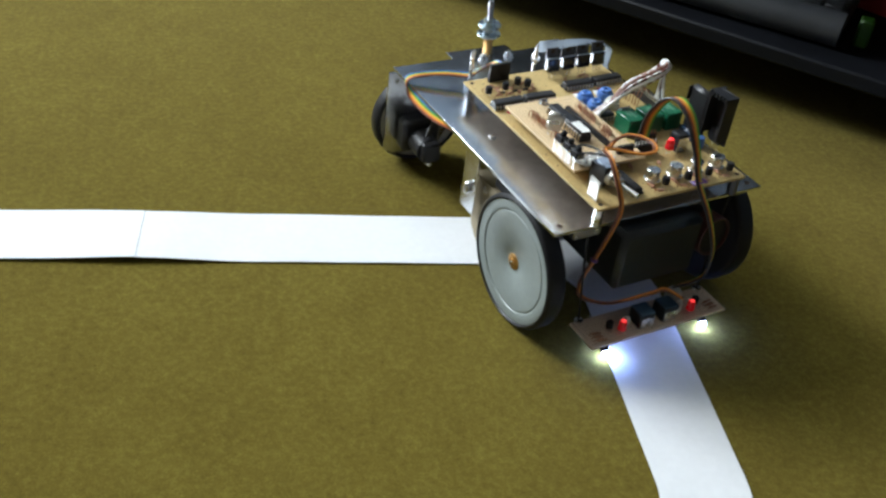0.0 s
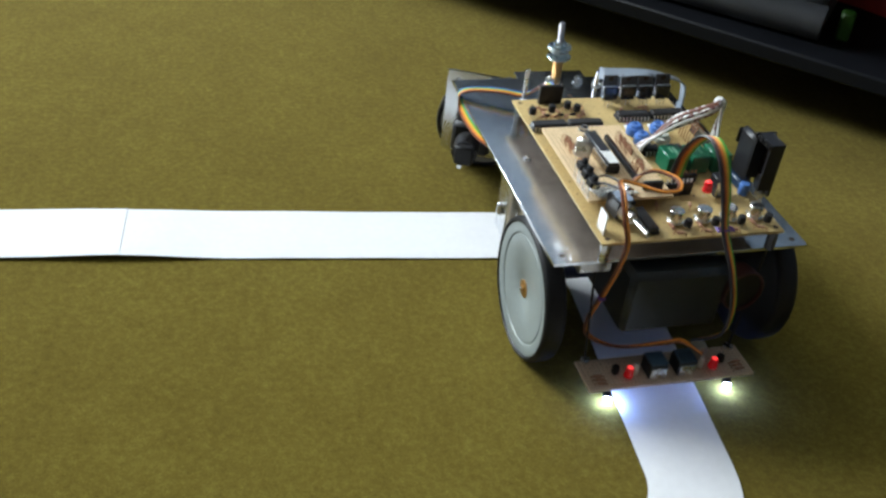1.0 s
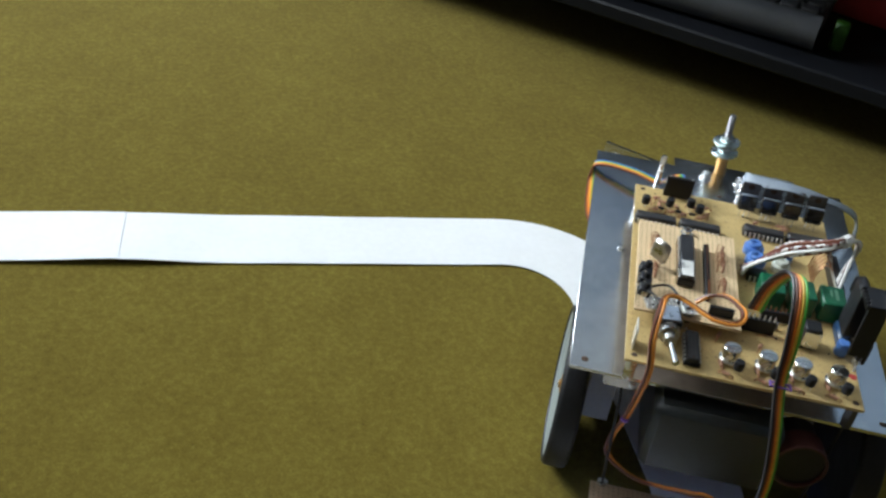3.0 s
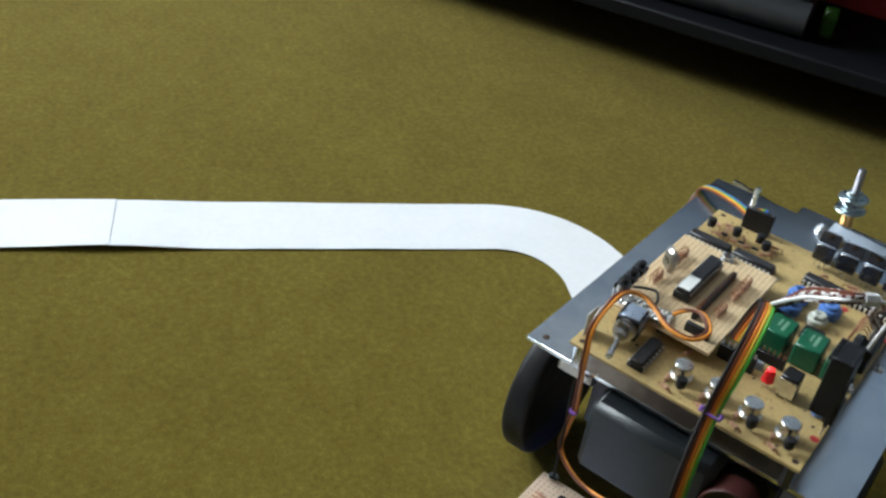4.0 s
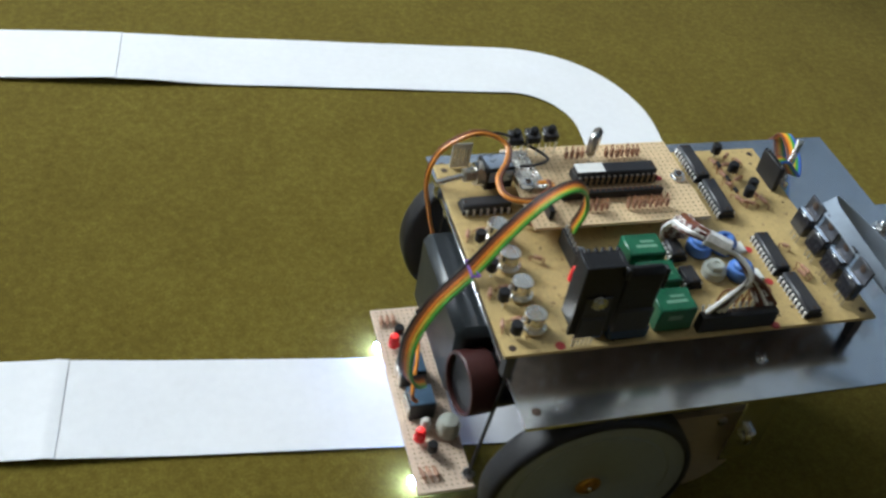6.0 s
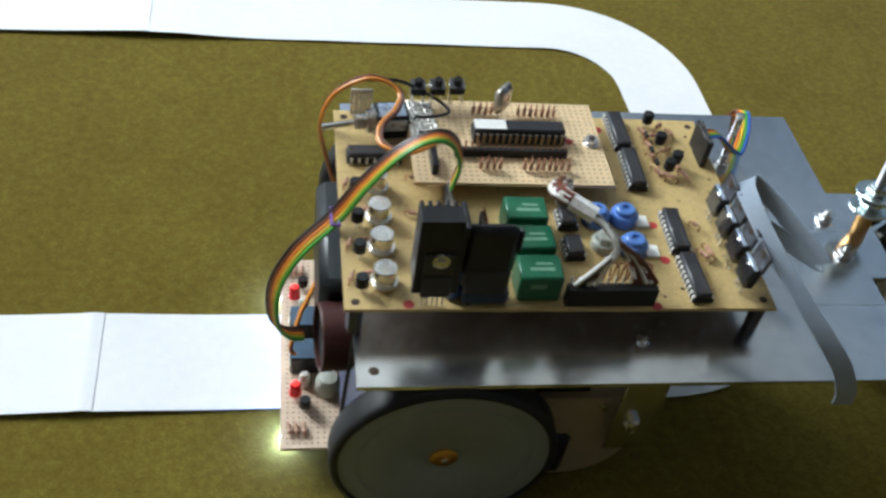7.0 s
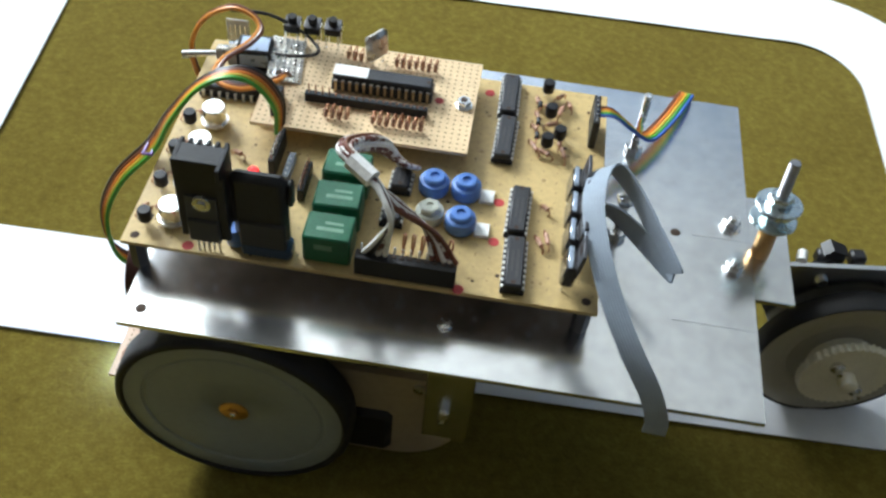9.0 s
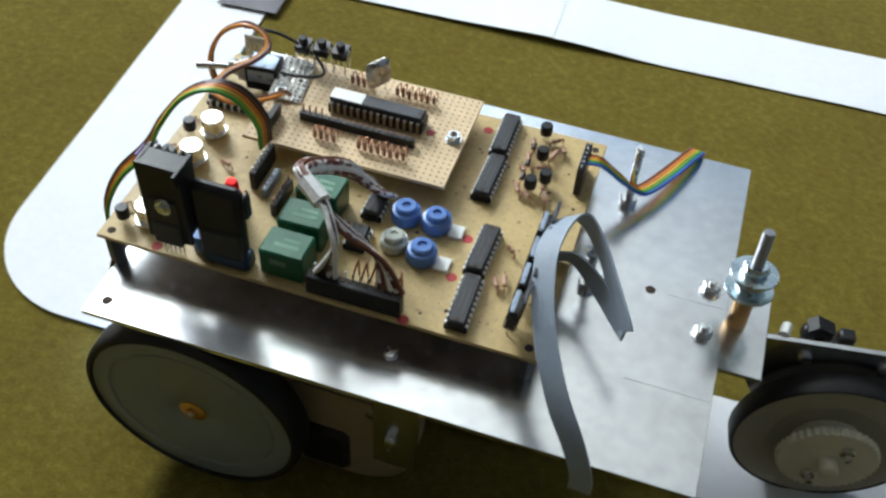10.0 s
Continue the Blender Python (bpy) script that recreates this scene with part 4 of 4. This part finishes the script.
def cables():
    Y = (0.25, 1, 0)
    ribbon("ribbon_cable", robot, "five-colour ribbon cable arching to the front board",
           [(-3, 4, 116), (-4, 7, 130), (1, 11, 143), (9, 14, 147), (20, 15.5, 141), (32, 15.5, 125), (41, 15, 109), (55, 17, 92), (63, 19, 74), (63, 20, 56), (58, 18, 46), (51, 12, 38)],
           [(0.2, 1, 0), (0.2, 1, 0), Y, Y, (0, 1, 0), (-0.35, 1, 0), (-0.6, 0.8, 0), (-0.63, 0.78, 0), (-0.63, 0.78, 0), (-0.6, 0.8, 0), (-0.4, 1, 0), (0, 1, 0)],
           [W_BLACK, W_BROWN, W_ORANGE, W_YELLOW, W_GREEN], 1.5)
    q = Shape()
    for s in (-1, 1):
        q.wire([(41 + s * 1.4, 10.5, 109), (41 + s * 1.4, 19.5, 109)], 0.6, W_VIOLET, 6, 1)
    for y in (10.5, 19.5):
        q.wire([(39, y, 109), (43, y, 109)], 0.7, W_VIOLET, 6, 1)
    part("wire_tie", q, robot, "violet wire tie")
    lines = []
    for k, mat in enumerate((W_BROWN, W_TAN)):
        o = (k - 0.5) * 1.7
        lines.append(([(1 + o, -25, 116), (0.5, -19.5 + o * 0.5, 121), (2.6 - o * 0.6, -11.7 + o * 0.6, 124), (13, -4.5 + o, 124.6), (22.8 + o * 0.7, -8.3 + o * 0.5, 124.4), (23 + o * 0.8, -19, 124.4), (16.5 + o * 0.8, -29, 125), (14 + o * 0.6, -37, 126.4), (19, -42.4 + o * 0.6, 128.4), (28, -44.5 + o, 128.4), (40, -46 + o, 119), (44.9, -44 + o, 104.8), (41, -44.5 + o, 84), (35.3, -46 + o, 63), (32, -49 + o, 46), (34, -48 + o, 34), (42, -32 + o, 30), (49, -8, 36 + o), (52, 2, 39 + o), (56, 14, 32), (54, 17, 30)], 0.9, mat))
    bundle("sensor_cable", robot, "brown and orange cable hanging to the front board", lines)
    q = Shape()
    q.lathe((35.3, -46, 62), (0.2, 0, 1), [(2.2, 0), (2.4, 0.5), (2.2, 1.2)], W_VIOLET, 12)
    part("wire_tie", q, robot)
    bundle("switch_lead", robot, "black wire", [([(27, -43, 128.5), (14, -48, 125), (2, -50, 118), (-6, -44, 116), (-6, -38, 117), (2, -34, 118), (8, -34, 118)], 0.7, W_BLACK)])
    ribbon("ribbon_cable", robot, "rainbow ribbon cable running over the chassis edge",
           [(-116.5, -32, 115), (-122, -33, 114), (-130, -36, 106), (-138, -41, 98), (-146, -54, 97), (-153, -70, 95), (-156, -78.8, 92), (-154.5, -80.6, 88), (-146, -79.6, 83.5), (-128, -79, 82.5), (-110, -77.5, 83.5), (-92, -73, 85)],
           [(0, 1, 0.1), (-0.2, 1, 0.2), (-0.4, 1, 0.2), (-1, 0.9, 0.1), (-1, 0.5, 0), (-1, 0.3, 0), (-1, 0.2, 0), (-1, 0.3, 0.2), (-0.4, 1, 0.6), (0, 1, 0.5), (0, 1, 0.4), (0, 1, 0.2)],
           [W_BROWN, W_ORANGE, W_YELLOW, W_GREEN, W_BLUE], 1.35)
    strip("flat_cable", robot, "grey flat cable looped behind the boards",
           [(-144.2, 83.6, 82.5), (-143.6, 82.6, 89), (-139.2, 79, 98.5), (-131, 71, 108), (-123, 58, 116), (-117, 42, 122), (-114.5, 26, 125), (-116.5, 11, 123.5), (-122, 4, 121), (-130, 10, 116.5), (-138, 23, 112), (-145, 35.5, 108), (-143.4, 33.6, 107), (-133, 20, 106.5), (-123, 12, 108), (-115, 12, 107)],
           [(-0.9, 0, 0.6), (-0.9, 0, 0.6), (-1, -0.1, 0.5), (-1, -0.3, 0.2), (-1, -0.25, 0), (-1, 0, 0.1), (-1, 0, 0.15), (-0.9, 0.2, 0.5), (-0.55, 0.2, 0.75), (-0.35, 0.2, 0.85), (-0.35, 0.2, 0.85), (-0.4, 0.15, 0.85), (-0.5, 0.1, 0.85), (-0.5, 0.1, 0.85), (-0.4, 0.3, 0.9), (-0.4, 0.2, 0.9)],
           W_GREY, 7.4, 8)
    lines = [([(-36.2, 41.2, 142.8), (-40, 43.6, 141.8), (-44, 46.2, 140.7)], 3.2, W_WHITE)]
    for k, mat in enumerate((W_WHITE, W_SPOT, W_BROWN, W_SPOT, W_WHITE, W_SPOT, W_BROWN, W_SPOT)):
        o = k - 3.5
        c, d = 2.7 * math.cos(k * math.pi / 4), 2.7 * math.sin(k * math.pi / 4)
        lines.append(([(-37 + c * 0.6, 41.5, 143 + d * 0.6), (-33.5 + c * 0.8, 37, 142.5 + d * 0.8), (-35 + c, 29, 138 + d), (-41 + c * 1.1, 18, 129 + d * 1.1), (-47 - o * 0.8, 8 + o * 0.8, 114), (-50 - o, 3, 106)], 1.1, mat))
    for k, mat in enumerate((W_WHITE, W_BLACK, W_SPOT, W_WHITE)):
        o = k - 1.5
        lines.append(([(-42 + o * 0.4, 45 + o * 0.8, 141), (-46, 48 + o * 0.8, 140), (-50, 53 + o * 0.7, 137), (-51.5, 55 + o * 0.4, 132), (-49 - o, 53, 122), (-46 - o * 2.4, 51.5, 112)], 0.95, mat))
    for k, mat in enumerate((W_SPOT, W_BROWN, W_WHITE, W_SPOT, W_BROWN)):
        lines.append(([(-42, 45, 141.4 - k * 0.4), (-47, 47.4 + k * 0.4, 138.5), (-53, 46.5 + k * 0.8, 132), (-61 - k, 45 + k * 0.5, 121), (-65 - k * 2, 50.5, 112)], 0.95, mat))
    bundle("white_cable", robot, "white sheathed cable with brown spotted wires", lines)


def posts():
    for x, y, top, nut in ((-134.4, -42, 118, 0), (-128.6, 6, 119, 10)):
        q = Shape()
        q.nut((x, y, ZP), (0, 0, 1), 3.6, 3.2, STEEL)
        q.rod((x, y, ZP + 3), (x, y, top), 1.6, STEEL, 10)
        if nut:
            q.nut((x, y, ZP + 18), (0, 0, 1), 3.4, 2.6, STEEL)
            q.rod((x - 3.5, y, ZP + 21), (x + 3.5, y + 1, ZP + 22), 0.8, STEEL, 6)
        part("threaded_post", q, robot)


def front_parts():
    q = Shape()
    q.box((6, -4.5, 63), (80, 62, 42), BATTERY, 3.5)
    part("battery_box", q, robot, "black plastic battery box")
    q = Shape()
    q.lathe((34, 36, 66), (0.95, 0.1, 0.05), [(13, 0), (13.4, 0.5), (13.4, 12), (13, 12.5), (12, 12.5), (12, 0), (13, 0)], MAROON, 30)
    q.rod((24, 35, 65.5), (44.5, 37, 66.5), 12.1, BLACK, 24)
    part("cable_roll", q, robot, "dark maroon roll under the chassis")
    q = Shape()
    q.box((47.6, 0, 13.8), (25, 106, 1.6), PERF_PALE, 0.2)
    board = part("sensor_board", q, robot, "pale stripboard carrying the line sensors")
    q = Shape()
    holes(q, 37, 59, -51, 51, 14.63)
    tagged(part("perforation", q, board), kind="stuff")
    for s in (-1, 1):
        q = Shape()
        x = 37 if s > 0 else 36
        q.rod((x, s * 47, 14), (x - 6 if s < 0 else 34, s * 52, 88), 0.8, BLACK, 8)
        q.nut((x, s * 47, 14.6), (0, 0.05 * s, 1), 3, 2.2, STEEL)
        part("hanger_rod", q, robot)
        q = Shape()
        q.lathe((54, s * 27.2, 17.5), (0, 0, 1), [(2.9, 0), (2.9, 1), (2.5, 1.2), (2.5, 5), (1.7, 6.6), (0.01, 7.4)], RED_DIM, 18)
        q.lathe((54, s * 27.2, 17.5), (0, 0, 1), [(1.8, 6.5), (1.1, 7.2), (0.01, 7.6)], RED_LED, 14)
        q.rod((54, s * 27 + 1, 14.6), (54, s * 27 + 1, 18), 0.3, STEEL, 4)
        part("red_led", q, board, "lit red light")
        q = Shape()
        m = Matrix.Translation((56.5, s * 39, 6.0)) @ Matrix.Rotation(radians(35), 4, "Y")
        q.lathe((0, 0, 0), (1, 0, -0.4), [(1.9, 0), (1.9, 3.4), (1.3, 4.8), (0.01, 5.4)], WHITE_LED, 16, True, m)
        q.lathe((0, 0, 0), (1, 0, -0.4), [(2.6, -4), (2.6, 0.6), (2.1, 0.6), (2.1, -0.4), (0.01, -0.4)], BLACK, 16, True, m)
        q.rod((54.5, s * 38, 9), (52, s * 38, 13.2), 0.4, STEEL, 5)
        part("white_led", q, board, "glowing white light under the sensor board")
        q = Shape()
        to92((50, s * 34, 14.6), q, 0.5)
        part("transistor", q, board)
        q = Shape()
        for k in range(3):
            resistor((57 - k * 3, s * 41, 14.6), (56 - k * 3, s * 48, 14.6), q)
        part("resistor", q, board)
        q = Shape()
        q.lathe((50, s * 21, 15), (0, 0, 1), [(2.2, 0), (2.4, 0.6), (2.4, 6), (1.4, 7.4), (0.01, 7.6)], CLEAR, 14)
        part("photodiode", q, board)
    for y in (-9, 9.5):
        q = Shape()
        q.box((50, y, 19.6), (12, 11.5, 10), BATTERY, 0.6)
        q.box((56.2, y, 18.6), (0.6, 10, 7.4), TINNED, 0.2)
        q.box((50, y, 24.9), (11.4, 11, 0.7), TRIMTOP, 0.2)
        part("trimmer_box", q, board, "small boxed trimmer with a metal front")
    q = Shape()
    q.lathe((40.3, 23.8, 15), (0, 0, 1), [(5, 0), (5.4, 1), (5.4, 6), (4, 9), (0.01, 10)], MILK, 22)
    part("grey_knob", q, board, "grey rubbery dome")


chassis()
wheel_left, wheel_right = front_wheel(1), front_wheel(-1)
fork, rear_wheel = caster()
pivot()
control_board()
processor_board()
toggle_switch()
posts()
front_parts()
cables()

# ---- the low dark cabinet beyond the carpet ----
CAB = Matrix.Translation((0.4801, 0.2682, 0.0122)) @ Matrix.Rotation(radians(-38.6), 4, "Z") @ Matrix.Scale(0.97, 4)


def cabinet():
    """x runs along its front, y into its depth."""
    base = thing("low_cabinet", None, "charcoal open low cabinet standing on short feet", "cabinet", m=CAB)
    q = Shape()
    q.box((150, 230, 42.5), (1300, 460, 15), DARKWOOD, 2)
    part("bottom_shelf", q, base)
    q = Shape()
    q.box((150, 330, 11), (1200, 16, 47), BLACK, 1)
    part("plinth", q, base)
    for x in (-490, 790):
        q = Shape()
        q.box((x, 230, 150), (20, 460, 200), DARKWOOD, 2)
        part("side_panel", q, base)
    q = Shape()
    q.box((150, 450, 150), (1256, 18, 200), DARKWOOD, 2)
    part("back_panel", q, base)
    # Added top, out of view: its overhang shades the shelf and the carpet edge.
    q = Shape()
    q.box((150, 225, 262), (1340, 510, 24), DARKWOOD, 2)
    part("unseen_top_board", q, base)
    for x in (-440, 740):
        for y in (80, 400):
            q = Shape()
            q.rod((x, y, -12.5), (x, y, 36), 22, BLACK, 18)
            part("foot", q, base)


def keyboard():
    q = Shape()
    q.box((0, 0, 12), (330, 120, 18), KEYCAP, 5)
    q.rod((-165, -62, 16), (165, -62, 16), 16, KEYCAP, 20)
    ob = thing("keyboard", q, "dark grey keyboard lying on the cabinet shelf", "keyboard", m=CAB @ pose(-0.068, 0.10, 0.05, 0, 0, 3))
    key = Shape()
    key.box((0, 0, 4), (17, 17, 8), KEYCAP, 1.5)
    key = key.mesh("key")
    for r in range(5):
        for c in range(16):
            part("key", key, ob, "", (-150 + c * 20 + r * 3, -34 + r * 20, 21))
    return ob


def box_thing(name, s, mat, label, category, m):
    q = Shape()
    q.box((0, 0, s[2] / 2), s, mat, 2)
    return thing(name, q, label, category, m=m)


cabinet()
keyboard()
box_thing("green_box", (13, 14, 27), TOY_GREEN, "small bright green box on the cabinet shelf", "box", CAB @ pose(0.117, 0.066, 0.05, 0, 0, 10))
box_thing("red_box", (150, 50, 62), TOY_RED, "dull red box behind on the cabinet shelf", "box", CAB @ pose(0.15, 0.18, 0.05, 0, 0, -6))


# ---- what moves ----
def spin(rows, offset, radius):
    """Turn of a wheel that rolls at that distance to the robot's left."""
    out, total, last = [], 0.0, None
    for t, x, y, h in rows:
        a = radians(h)
        p = Vector((x - math.sin(a) * offset, y + math.cos(a) * offset))
        if last:
            d = p - last[0]
            b = (a + last[1]) / 2
            total += (d.x * math.cos(b) + d.y * math.sin(b)) / radius
        out.append((t, math.degrees(total)))
        last = (p, a)
    return out


def dense(rows):
    """Adds evenly spaced rows inside the longer gaps."""
    out = []
    for a, b in zip(rows, rows[1:]):
        out.append(a)
        n = round((b[0] - a[0]) / 0.5)
        out += [tuple(u + (w - u) * k / n for u, w in zip(a, b)) for k in range(1, n)]
    return out + [rows[-1]]


def motions():
    walk(robot, [(t, pose(x, y, 0, 0, 0, h)) for t, x, y, h in ROBOT_ROWS])
    rows = dense(ROBOT_ROWS)
    for ob, s in ((wheel_left, 1), (wheel_right, -1)):
        walk(ob, [(t, pose(AXLE_X * MM, s * TRACK * MM, WHEEL_R * MM, 0, a, 0)) for t, a in spin(rows, s * TRACK * MM, WHEEL_R * MM)])
    walk(fork, [(t, pose(-0.182, 0, 0, 0, 0, d)) for t, d in FORK_ROWS])
    path = []
    swing = dense(FORK_ROWS)
    for (t, x, y, h), (_, d) in zip(rows, swing):
        a, b = radians(h), radians(h + d)
        path.append((t, x - 0.182 * math.cos(a) - 0.048 * math.cos(b), y - 0.182 * math.sin(a) - 0.048 * math.sin(b), h + d))
    walk(rear_wheel, [(t, pose(-0.048, 0.009, REAR_R * MM, 0, a + 40, 0)) for t, a in spin(path, 0.0, REAR_R * MM)])


motions()
